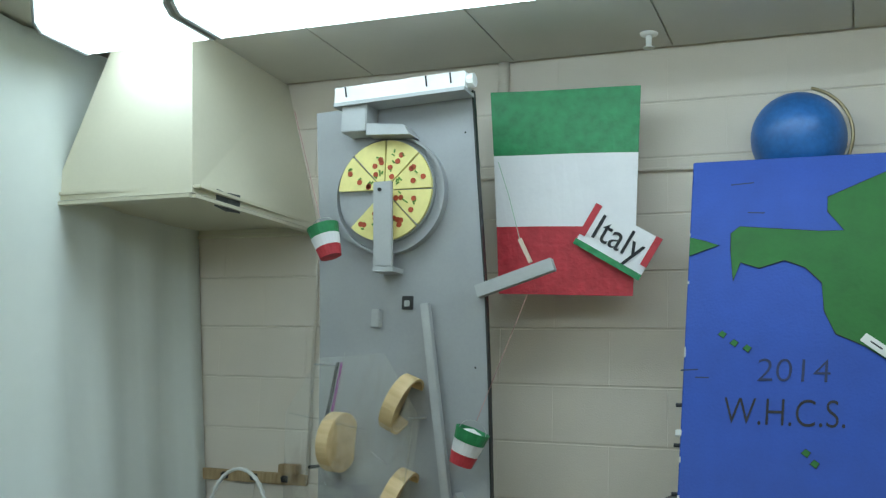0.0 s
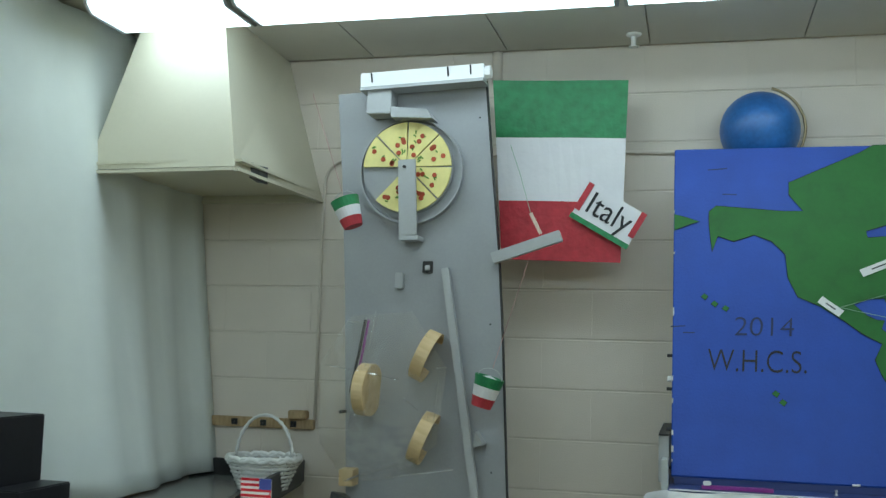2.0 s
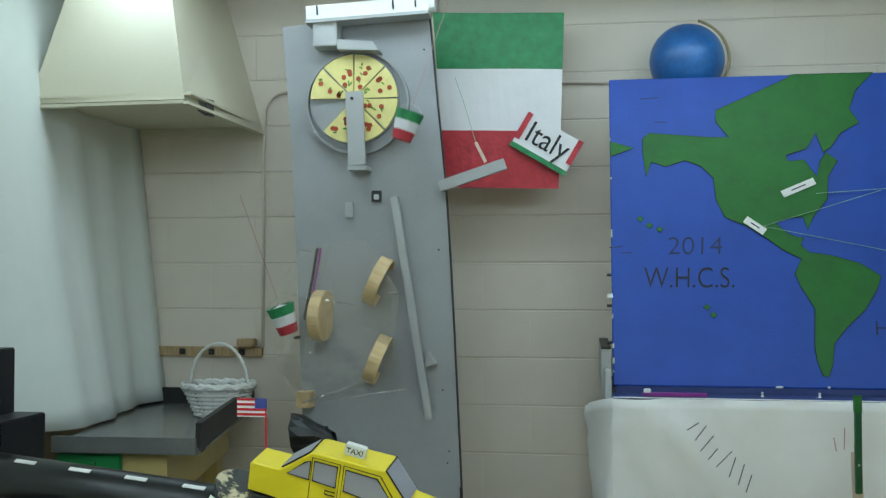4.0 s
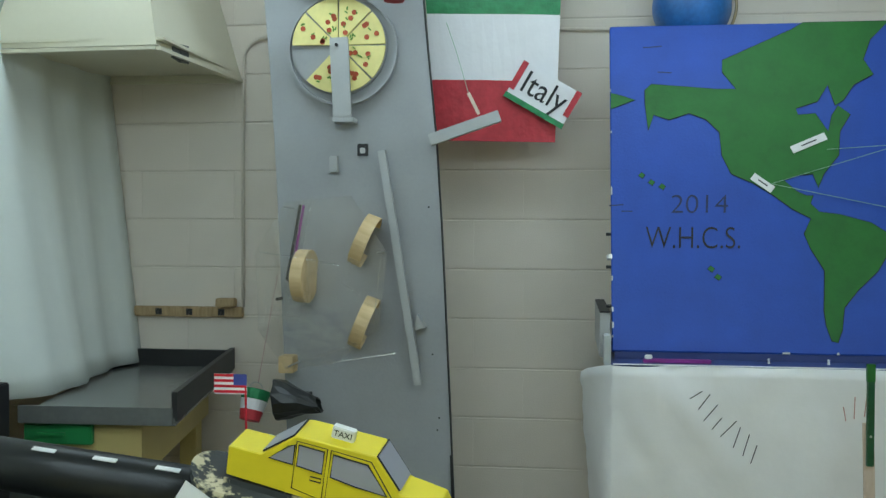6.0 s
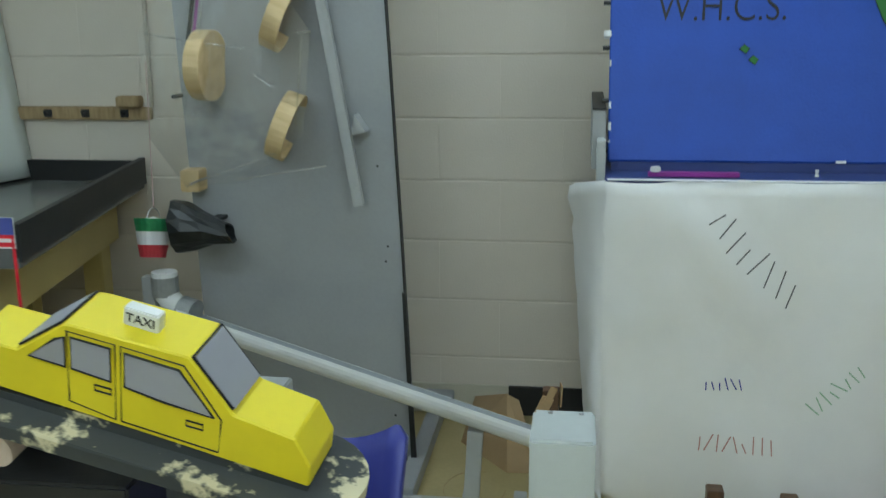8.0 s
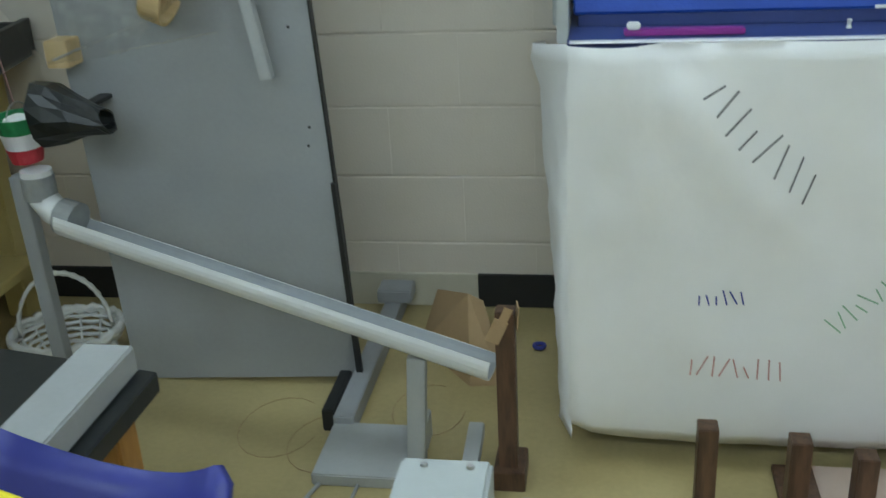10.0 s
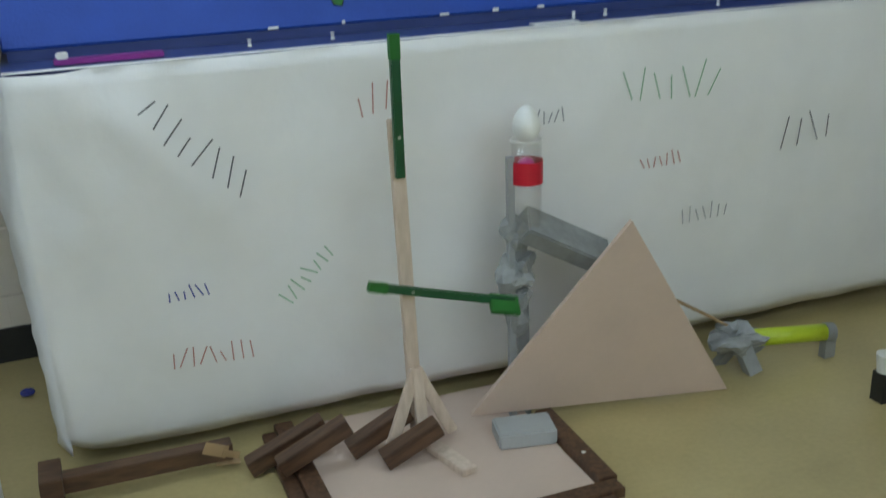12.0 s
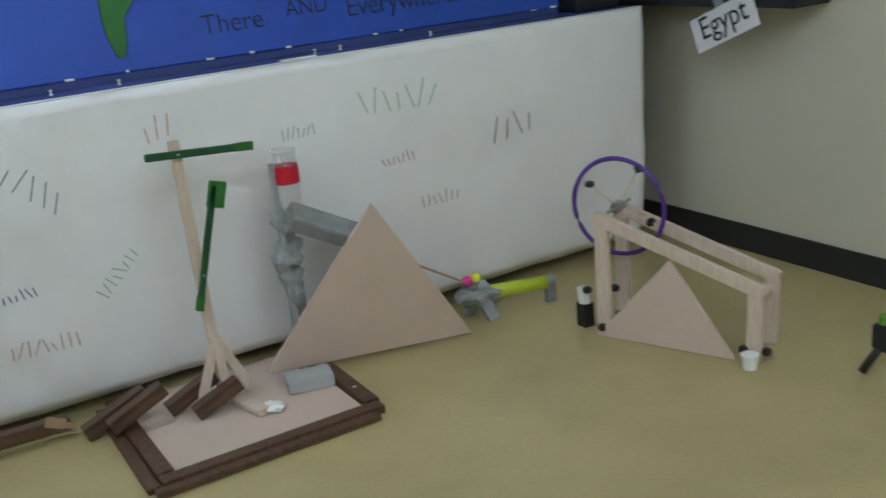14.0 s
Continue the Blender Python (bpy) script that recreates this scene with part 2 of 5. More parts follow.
def words(name, text, size, mat, parent, m, label="", thin=0.0008, wide=1.0, slant=0.0, thinner=0.0):
    cu = bpy.data.curves.new(name, "FONT")
    cu.body, cu.size, cu.extrude, cu.align_x, cu.align_y, cu.shear, cu.offset = text, size, thin, "CENTER", "CENTER", slant, thinner
    tmp = bpy.data.objects.new("tmp_text", cu)
    scene.collection.objects.link(tmp)
    dg = bpy.context.evaluated_depsgraph_get()
    me = bpy.data.meshes.new_from_object(tmp.evaluated_get(dg))
    bpy.data.objects.remove(tmp)
    for v in me.vertices:
        v.co.x *= wide
    me.materials.clear()
    me.materials.append(mat)
    ob = new(name, me)
    ob.parent = parent
    ob.matrix_basis = m
    if label:
        ob["label"] = label
    return ob


# ---- the room ----


def blocks_wall():
    wall = part("wall_back", box(-2.2, 3.70, 3.604, 3.75, 0, 2.645), JOINT)
    tagged(wall, "cream painted concrete block wall with shallow joints", "wall", kind="structure")
    full, half = None, {}
    c = 0.2032
    k = 0
    for row in range(13):
        z0, z1 = row * c + 0.002, min((row + 1) * c - 0.002, 2.645)
        start = 0.32 - 0.4064 * 7 + (0.2032 if row % 2 else 0)
        x = start
        while x < 3.69:
            a, b = max(x + 0.0004, -2.2), min(x + 0.406, 3.695)
            if b - a > 0.02:
                key = (round(b - a, 3), round(z1 - z0, 3))
                if key not in half:
                    bm = box(0, b - a, 0, 0.05, 0, z1 - z0)
                    front = [e for e in bm.edges if all(abs(v.co.y) < 1e-6 for v in e.verts) and abs(e.verts[0].co.z - e.verts[1].co.z) < 1e-6]
                    bmesh.ops.bevel(bm, geom=front, offset=0.003, segments=1, affect="EDGES")
                    me = bpy.data.meshes.new("block")
                    bm.to_mesh(me)
                    bm.free()
                    me.materials.append(BLOCK)
                    half[key] = me
                ob = new("block", half[key])
                ob.parent = wall
                ob.location = (a, 3.6 + 0.0006 * math.sin(k * 2.3), z0)
                k += 1
            x += 0.4064
    return wall


def room():
    f = part("floor", box(-2.2, 3.85, -3.0, 3.75, -0.1, 0), FLOOR)
    tagged(f, "worn yellow-beige vinyl floor with a soft shine", "floor", kind="structure")
    r = part("wall_right", box(3.69, 3.85, -3.0, 3.75, 0, 2.645), CREAM)
    tagged(r, "plain cream painted wall", "wall", kind="structure")
    for name, b in (("wall_left", (-2.35, -2.2, -3.0, 3.75, 0, 2.645)), ("wall_front", (-2.35, 3.85, -3.15, -3.0, 0, 2.645))):
        tagged(part(name, box(*b), CREAM), "plain cream painted wall", "wall", kind="structure")
    bm = box(-2.35, 3.85, -3.15, 3.75, 2.65, 2.75)
    for i in range(-4, 7):
        for j in range(0, 6):
            x0, x1 = 0.155 + 0.595 * i + 0.003, 0.155 + 0.595 * (i + 1) - 0.003
            y0, y1 = 3.58 - 1.19 * (j + 1) + 0.003, 3.58 - 1.19 * j - 0.003
            box(max(x0, -2.3), min(x1, 3.8), y0, y1, 2.636, 2.651, 0.0, bm)
    tagged(part("ceiling", bm, CEIL), "off-white ceiling tiles with thin dark seams", "ceiling", kind="structure")
    for i, (x0, x1, m, lab) in enumerate(((-2.2, -0.36, BLACK, "black rubber"), (-0.36, 0.555, CREAM, "cream painted"), (0.555, 3.69, BLACK, "black rubber"))):
        tagged(part("baseboard", box(x0, x1, 3.592, 3.604, 0, 0.105, 0.002), m), lab + " baseboard along the block wall", "baseboard", kind="structure")
    tagged(part("baseboard", box(3.68, 3.692, -3.0, 3.59, 0, 0.105, 0.002), BLACK), "black rubber baseboard along the cream wall", "baseboard", kind="structure")


def fixtures():
    """Surface fluorescent lights that run along the wall, then six added out of view."""
    for x0, hl in ((-1.165, 0.27), (-0.61, 0.645), (0.70, 0.61)):
        p = (x0 + hl, 2.65, 2.645)
        e = empty("ceiling_light", "long white fluorescent ceiling light, switched on", "ceiling light", Matrix.Translation(p), "ceiling lights")
        part("housing", slab([(-hl, -0.03), (hl, -0.03), (hl, -0.004), (-hl, -0.004)], -0.165, 0.165), WHITE, e)
        bm = bmesh.new()
        sec = [(-0.16, -0.028), (-0.145, -0.10), (-0.11, -0.125), (0.11, -0.125), (0.145, -0.10), (0.16, -0.028)]
        a = [bm.verts.new((0.015 - hl, y, z)) for y, z in sec]
        b = [bm.verts.new((hl - 0.015, y, z)) for y, z in sec]
        for k in range(len(sec) - 1):
            bm.faces.new((a[k], a[k + 1], b[k + 1], b[k]))
        bm.faces.new(a[::-1])
        bm.faces.new(b)
        bmesh.ops.recalc_face_normals(bm, faces=bm.faces)
        part("diffuser", bm, LIGHTP, e)
        for s in (0.007 - hl, hl - 0.007):
            bm = slab([(-0.163, -0.03), (-0.148, -0.103), (-0.112, -0.129), (0.112, -0.129), (0.148, -0.103), (0.163, -0.03)], -0.006, 0.006)
            bmesh.ops.rotate(bm, verts=bm.verts, matrix=Matrix.Rotation(radians(90), 3, "Z"))
            bmesh.ops.translate(bm, verts=bm.verts, vec=(s, 0, 0))
            part("end_cap", bm, GREYL, e)
    # Unseen, assumed room lights, added to brighten the lower part of the scene.
    for x, y in ((-0.6, 0.2), (0.9, 0.2), (2.4, 0.2), (-0.6, -1.6), (0.9, -1.6), (2.4, -1.6)):
        e = empty("ceiling_light", "long white fluorescent ceiling light, switched on", "ceiling light", Matrix.Translation((x, y, 2.645)), "ceiling lights")
        part("housing", box(-0.61, 0.61, -0.165, 0.165, -0.03, -0.004), WHITE, e)
        part("diffuser", box(-0.6, 0.6, -0.15, 0.15, -0.11, -0.031, 0.02), LIGHTR, e)


def sprinkler():
    e = empty("sprinkler_head", "small white ceiling sprinkler head", "sprinkler", Matrix.Translation((0.69, 3.43, 2.638)))
    part("plate", lathe([(0, 0), (0.032, 0), (0.03, -0.008), (0.012, -0.012), (0, -0.012)], 20), WHITE, e, smooth=True)
    part("nozzle", lathe([(0, -0.01), (0.012, -0.01), (0.010, -0.05), (0.02, -0.052), (0.02, -0.056), (0, -0.056)], 16), WHITE, e)


def hood():
    P = Vector((-1.0, 3.2, 2.0))
    e = empty("exhaust_hood", "cream painted sheet metal exhaust hood over the bench", "hood", Matrix.Translation(P))
    bot = [(-1.325, 2.82), (-0.70, 2.80), (-0.665, 3.598), (-1.325, 3.598)]
    top = [(-1.15, 2.895), (-0.82, 2.895), (-0.845, 3.598), (-1.15, 3.598)]
    bm = bmesh.new()
    b = [bm.verts.new((x, y, 2.012)) for x, y in bot]
    t = [bm.verts.new((x, y, 2.635)) for x, y in top]
    for k in range(4):
        bm.faces.new((b[k], b[(k + 1) % 4], t[(k + 1) % 4], t[k]))
    bm.faces.new(t)
    bmesh.ops.recalc_face_normals(bm, faces=bm.faces)
    part("canopy", bm, HOODM, e, m=Matrix.Translation(-P))
    bm = bmesh.new()
    for k in range(4):
        a, c = Vector((*bot[k], 2.0)), Vector((*bot[(k + 1) % 4], 2.0))
        plank(a, c, 0.03, 0.012, bm, side=(0, 0, 1))
    part("lip", bm, HOODM, e, m=Matrix.Translation(-P))
    part("underside", slab([(-1.345, 0), (-0.675, 0), (-0.675, 0.01), (-1.345, 0.01)], 2.81, 3.597), HOODM, e, m=Matrix.Translation(Vector((0, 0, 2.03)) - P))
    bm = bmesh.new()
    plank((-0.697, 2.93, 2.02), (-0.694, 3.0, 2.012), 0.06, 0.006, bm, side=(1, 0, 0))
    plank((-0.692, 2.99, 2.015), (-0.688, 3.06, 2.02), 0.065, 0.006, bm, side=(1, 0, 0))
    part("tape_patch", bm, DKTAPE, e, "dark grey tape patch", m=Matrix.Translation(-P))


def curtain():
    """A white sheet that hangs along the left side, in soft folds."""
    bm = bmesh.new()
    rows = []
    for j in range(70):
        v = j / 69
        y = -0.6 + 4.19 * v
        col = []
        for i in range(24):
            u = i / 23
            low = 0.812 if y > 2.42 else 0.35
            z = 2.62 + (low - 2.62) * u
            fold = 0.045 * math.sin(y * 9 + 1.3 * math.sin(y * 3.1)) * (0.35 + 0.65 * u) + 0.02 * math.sin(y * 23 + 2 * u)
            near = min(1, max(0, (y - 2.1) / 0.6))
            flare = u ** 1.3 * near * (0.20 + 0.10 * math.exp(-((y - 2.75) / 0.35) ** 2))
            x = -1.37 + 0.075 * max(0, (y - 2.8) / 0.8) + fold * 0.6 + flare - 0.10 * max(0, 2.6 - y)
            col.append(bm.verts.new((x, y, z)))
        rows.append(col)
    for a, b in zip(rows, rows[1:]):
        for k in range(23):
            bm.faces.new((a[k], b[k], b[k + 1], a[k + 1]))
    ob = part("curtain", bm, SHEET, smooth=True)
    so = ob.modifiers.new("thick", "SOLIDIFY")
    so.thickness = 0.004
    tagged(ob, "white sheet hanging in soft folds down to the bench", "curtain")


def coat_rail():
    P = Vector((-0.88, 3.59, 1.03))
    e = empty("coat_rail", "tan wooden rail on the block wall with three black hooks", "coat rail", Matrix.Translation(P))
    part("rail", box(-0.30, 0.225, -0.015, 0.01, -0.022, 0.022, 0.003), wood_tan, e)
    for x in (-0.14, -0.005, 0.135):
        bm = box(x - 0.013, x + 0.013, -0.02, -0.014, -0.013, 0.013)
        tube([(x, -0.018, 0), (x, -0.04, -0.004), (x, -0.045, 0.01)], 0.004, 6, bm)
        part("hook", bm, BLACK, e)
    tagged(part("end_block", box(0.12, 0.20, -0.05, -0.002, 0.024, 0.06, 0.004), wood_tan, None, m=Matrix.Translation(P)), "small tan wooden block on the coat rail", "wooden block")


def conduit():
    pts = [(-0.655, 3.588, 1.05), (-0.655, 3.588, 1.9), (-0.652, 3.588, 2.0)]
    for k in range(8):
        a = k / 7 * math.pi / 2
        pts.append((-0.65 + 0.09 * (1 - math.cos(a)), 3.588, 2.08 + 0.1 * math.sin(a)))
    pts += [(-0.45, 3.588, 2.19), (0.0, 3.588, 2.19), (0.72, 3.588, 2.19), (0.86, 3.588, 2.185), (0.93, 3.588, 2.15), (0.95, 3.588, 2.0)]
    ob = part("wall_conduit", tube(pts, 0.007, 8), JOINT, smooth=True)
    tagged(ob, "thin cream painted conduit fixed to the block wall", "conduit")
    ob = part("wall_conduit", tube([(0.11, 3.59, 2.50), (0.11, 3.59, 2.636)], 0.022, 10), JOINT, smooth=True)
    tagged(ob, "short cream painted conduit below the ceiling", "conduit")


def bench():
    P = Vector((-0.8, 3.0, 0))
    e = empty("lab_bench", "yellow laboratory bench with a black tray top and green drawer", "bench", Matrix.Translation(P))
    T = Matrix.Translation(-P)
    quad = [(-0.99, 2.43), (-0.495, 2.45), (-0.70, 3.585), (-1.22, 3.585)]
    bm = bmesh.new()
    lo, hi = [bm.verts.new((x, y, 0.775)) for x, y in quad], [bm.verts.new((x, y, 0.80)) for x, y in quad]
    bm.faces.new(lo[::-1])
    bm.faces.new(hi)
    for k in range(4):
        bm.faces.new((lo[k], lo[(k + 1) % 4], hi[(k + 1) % 4], hi[k]))
    part("top", bm, TRAY, e, "dull grey metal tray", m=T)
    bm = bmesh.new()
    plank((-0.497, 2.452, 0.835), (-0.70, 3.585, 0.835), 0.09, 0.018, bm, side=(1, 0.2, 0))
    part("rim", bm, BLACK, e, "black raised rim", m=T)
    bm = bmesh.new()
    plank((-1.22, 3.572, 0.835), (-0.71, 3.572, 0.835), 0.07, 0.018, bm)
    part("rim", bm, BLACK, e, m=T)
    part("front_lip", plank((-0.992, 2.424, 0.805), (-0.50, 2.444, 0.805), 0.055, 0.012, None, (0, -1, 0), 0.002), TRAY, e, "dull metal front lip", m=T)
    bm = bmesh.new()
    q2 = [(-1.0, 2.47), (-0.615, 2.48), (-0.80, 3.57), (-1.2, 3.57)]
    lo, hi = [bm.verts.new((x, y, 0.60)) for x, y in q2], [bm.verts.new((x, y, 0.774)) for x, y in q2]
    bm.faces.new(lo[::-1])
    bm.faces.new(hi)
    for k in range(4):
        bm.faces.new((lo[k], lo[(k + 1) % 4], hi[(k + 1) % 4], hi[k]))
    part("body", bm, BENCHY, e, m=T)
    part("leg", box(-0.70, -0.63, 2.49, 2.56, 0, 0.60, 0.004), BENCHY, e, m=T)
    part("leg", box(-0.88, -0.81, 3.45, 3.52, 0, 0.60, 0.004), BENCHY, e, m=T)
    part("leg", box(-0.98, -0.91, 2.49, 2.56, 0, 0.60, 0.004), BENCHY, e, m=T)
    part("leg", box(-1.15, -1.08, 3.45, 3.52, 0, 0.60, 0.004), BENCHY, e, m=T)
    d = part("drawer", box(-0.99, -0.765, 2.450, 2.472, 0.708, 0.772, 0.004), BENCHG, e, "green drawer front", m=T)
    part("handle", plank((-0.94, 2.443, 0.742), (-0.85, 2.443, 0.742), 0.010, 0.014, None), BENCHG, d)
    part("shelf", box(-1.08, -0.70, 2.58, 3.4, 0.2, 0.23, 0.003), BENCHY, e, m=T)


wood_tan = wood("tan_wood", (0.45, 0.32, 0.17), (0.32, 0.21, 0.1))

# ---- the machine board ----


def board():
    P = Vector((0.0, 3.13, 0.0))
    e = empty("machine_board", "tall grey painted plywood board with machine parts", "board", Matrix.Translation(P))
    T = Matrix.Translation(-P)
    right = [(0.300, 0.03), (0.290, 0.40), (0.275, 0.75), (0.258, 1.10), (0.243, 1.40), (0.222, 1.72), (0.187, 2.07), (0.158, 2.385)]
    left = [(-0.428, 2.349), (-0.394, 1.948), (-0.370, 1.55), (-0.355, 1.20), (-0.338, 0.80), (-0.320, 0.30), (-0.312, 0.0)]
    part("panel", slab(right + left, 3.12, 3.138), GREY, e, m=T)
    bm = slab([(x + 0.0005, z) for x, z in right] + [(x + 0.0055, z) for x, z in right[::-1]], 3.117, 3.141)
    part("black_edge", bm, BLACK, e, "black taped edge", m=T)
    bm = slab([(0.300, 0.04), (0.316, 0.04), (0.291, 0.56), (0.281, 0.56)], 3.105, 3.116)
    part("edge_tape", bm, BLACK, e, "black tape strip", m=T)
    # floor runner that holds it up
    part("foot_runner", plank((0.315, 2.90, 0.025), (0.315, 3.58, 0.025), 0.05, 0.05, None, (0, 0, 1), 0.003), GREY, e, m=T)
    part("foot_runner", plank((0.275, 2.91, 0.03), (0.275, 3.10, 0.03), 0.03, 0.06, None, (0, 0, 1), 0.003), BLACK, e, m=T)
    part("cleat", box(0.27, 0.37, 3.50, 3.58, 0.05, 0.09, 0.004), GREY, e, m=T)
    # white channel on top
    c = part("top_channel", plank((-0.305, 3.05, 2.374), (0.172, 3.05, 2.394), 0.055, 0.06, None, (0, -1, 0), 0.002), WHITE, e, "white paper-covered channel", m=T)
    part("channel_base", plank((-0.305, 3.06, 2.340), (0.172, 3.06, 2.361), 0.012, 0.09, None, (0, -1, 0)), GREYL, e, m=T)
    for f in (0.1, 0.72, 0.9):
        q = Vector((-0.305, 3.016, 2.374)).lerp(Vector((0.172, 3.016, 2.394)), f)
        part("pin", tube([q + Vector((0, 0, -0.012)), q + Vector((0, -0.012, 0.022))], 0.003, 6), BLACK, e, m=T)
    part("channel_stub", tube([(0.172, 3.05, 2.394), (0.195, 3.05, 2.395)], 0.024, 10), WHITE, e, m=T)
    part("block", box(-0.280, -0.185, 3.03, 3.119, 2.246, 2.350, 0.003), GREYL, e, m=T)
    part("deflector", slab([(-0.183, 2.272), (-0.046, 2.258), (-0.022, 2.224), (-0.183, 2.232)], 3.03, 3.115), GREYL, e, m=T)
    # wheel and pizza
    W0 = Matrix.Translation((-0.117, 3.12, 2.036))
    R = Matrix.Rotation(radians(90), 4, "X")
    w = part("wheel", lathe([(0, 0.004), (0.19, 0.004), (0.19, 0.0), (0.203, 0.0), (0.203, 0.035), (0.195, 0.035), (0.193, 0.014), (0, 0.014)], 64), GREY, e, "grey wheel rim", m=T @ W0 @ R)
    cx, cy, cz, r = -0.127, 3.085, 2.048, 0.172
    for k in range(8):
        a0, a1 = radians(45 * k + 1.2), radians(45 * (k + 1) - 1.2)
        if k == 4:
            continue
        out = [(cx + 0.004 * math.cos((a0 + a1) / 2), cz + 0.004 * math.sin((a0 + a1) / 2))]
        out += [(cx + r * math.cos(a0 + (a1 - a0) * q / 8), cz + r * math.sin(a0 + (a1 - a0) * q / 8)) for q in range(9)]
        s = part("pizza_slice", slab(out, cy - 0.012, cy), PIZZA, e, "painted yellow pizza slice", m=T)
        rnd = random.Random(k + 5)
        for q in range(9):
            aa, rr = a0 + (a1 - a0) * (0.15 + 0.7 * rnd.random()), r * (0.3 + 0.6 * rnd.random())
            c0 = Matrix.Translation((cx + rr * math.cos(aa), cy - 0.0125, cz + rr * math.sin(aa))) @ R
            if q % 2:
                part("pepperoni", lathe([(0, 0), (0.0095, 0), (0.009, 0.002), (0, 0.002)], 10), PEPPER, s, m=c0)
            else:
                part("herb", box(-0.006, 0.006, -0.0025, 0.0025, 0, 0.002), HERB, s, m=c0 @ Matrix.Rotation(rnd.random() * 3, 4, "Z"))
    part("pizza_plate", lathe([(0, 0), (r + 0.004, 0), (r + 0.004, 0.016), (0, 0.016)], 48), GREY, e, "grey backing disc", m=T @ Matrix.Translation((cx, cy + 0.018, cz)) @ R)
    # bracket in front
    part("bracket", plank((-0.105, 3.042, 1.785), (-0.118, 3.042, 2.070), 0.068, 0.015, None, (0, -1, 0), 0.003), GREYL, e, m=T)
    part("bracket_foot", slab([(-0.139, 1.768), (-0.066, 1.768), (-0.066, 1.784), (-0.139, 1.784)], 3.035, 3.119), GREYL, e, m=T)
    part("axle", tube([(-0.125, 3.028, 2.042), (-0.125, 3.11, 2.042)], 0.006, 10), BLACK, e, m=T)
    # holes and cleats
    part("hook_plate", box(-0.065, -0.025, 3.112, 3.12, 1.650, 1.695, 0.002), BLACK, e, m=T)
    part("hook_plate", box(-0.055, -0.035, 3.108, 3.113, 1.660, 1.680, 0.002), STEEL, e, m=T)
    part("cleat", box(-0.165, -0.135, 3.09, 3.12, 1.59, 1.65, 0.003), GREYL, e, m=T)
    part("long_stick", plank((0.030, 3.09, 1.667), (0.170, 3.07, 0.822), 0.028, 0.028, None, (0, -1, 0), 0.002), GREYL, e, m=T)
    part("cleat", slab([(0.155, 1.02), (0.195, 1.03), (0.165, 1.075)], 3.06, 3.12), GREYL, e, m=T)
    part("bracket_arm", plank((0.205, 3.10, 1.705), (0.457, 3.10, 1.790), 0.042, 0.03, None, (0, -1, 0), 0.002), GREYL, e, m=T)
    part("peg", plank((0.382, 3.10, 1.797), (0.344, 3.10, 1.873), 0.012, 0.01, None), PINE, e, m=T)
    part("string", tube([(0.344, 3.10, 1.873), (0.30, 3.11, 2.02), (0.262, 3.11, 2.13)], 0.0012, 5), GREENINK, e, m=T)
    part("wood_cleat", box(-0.345, -0.290, 3.05, 3.12, 0.856, 0.918, 0.003), BIRCH, e, m=T)
    part("bent_rod", tube([(-0.265, 3.06, 1.47), (-0.285, 3.06, 1.35), (-0.315, 3.06, 1.20), (-0.30, 3.06, 1.187), (-0.25, 3.08, 1.19)], 0.006, 8), INK, e, "dark bent rod", m=T)
    part("bent_rod", tube([(-0.255, 3.07, 1.47), (-0.275, 3.07, 1.35), (-0.30, 3.07, 1.215), (-0.25, 3.085, 1.205)], 0.005, 8), MAGENTA, e, m=T)
    # round wooden boxes
    for (x, z, tilt, lean, closed) in ((-0.247, 1.212, 85, -3, True), (-0.024, 1.343, 93, -24, False), (-0.026, 1.047, 94, -22, False)):
        m = T @ Matrix.Translation((x, 3.05, z)) @ Matrix.Rotation(radians(-lean), 4, "Y") @ Matrix.Rotation(radians(tilt), 4, "Z") @ R
        prof = [(0, -0.024), (0.095, -0.024), (0.097, 0.024), (0.088, 0.024), (0.087, -0.016), (0, -0.016)]
        if closed:
            prof = [(0, -0.022), (0.096, -0.022), (0.097, 0.022), (0.092, 0.024), (0, 0.022)]
        part("wooden_drum", lathe(prof, 36), BIRCH, e, "round pale wooden box", m=m)
    # crumpled black chute: a wide open mouth that narrows to a spout
    bm = bmesh.new()
    rings = []
    for k, (c, ry, rz, lean) in enumerate((((-0.325, 2.965, 0.772), 0.075, 0.077, 0.010), ((-0.285, 2.965, 0.775), 0.072, 0.069, 0.012), ((-0.235, 2.955, 0.777), 0.060, 0.048, 0.016), ((-0.185, 2.950, 0.768), 0.042, 0.032, 0.012), ((-0.165, 2.950, 0.762), 0.036, 0.026, 0.010))):
        ring = []
        for i in range(14):
            a = 2 * math.pi * i / 14
            p = Vector((c[0] - lean * math.sin(a), c[1] + ry * math.cos(a), c[2] + rz * math.sin(a)))
            ring.append(bm.verts.new(p + noise.noise_vector(p * 30) * 0.009))
        rings.append(ring)
    for a, b in zip(rings, rings[1:]):
        for i in range(14):
            bm.faces.new((a[i], a[(i + 1) % 14], b[(i + 1) % 14], b[i]))
    bmesh.ops.recalc_face_normals(bm, faces=bm.faces)
    ob = part("funnel", bm, DARKPIPE, e, "crumpled black plastic funnel", m=T)
    ob.modifiers.new("thick", "SOLIDIFY").thickness = 0.003
    part("funnel_stay", plank((-0.25, 3.0, 0.775), (-0.25, 3.12, 0.775), 0.03, 0.01, None, (0, 0, 1)), BLACK, e, m=T)
    film = part("plastic_film", slab([(-0.40, 1.02), (-0.30, 0.88), (-0.12, 0.90), (0.04, 1.03), (0.07, 1.30), (-0.06, 1.50), (-0.30, 1.48), (-0.41, 1.30)], 2.985, 2.986), FILM, e, "clear plastic sheet", m=T)
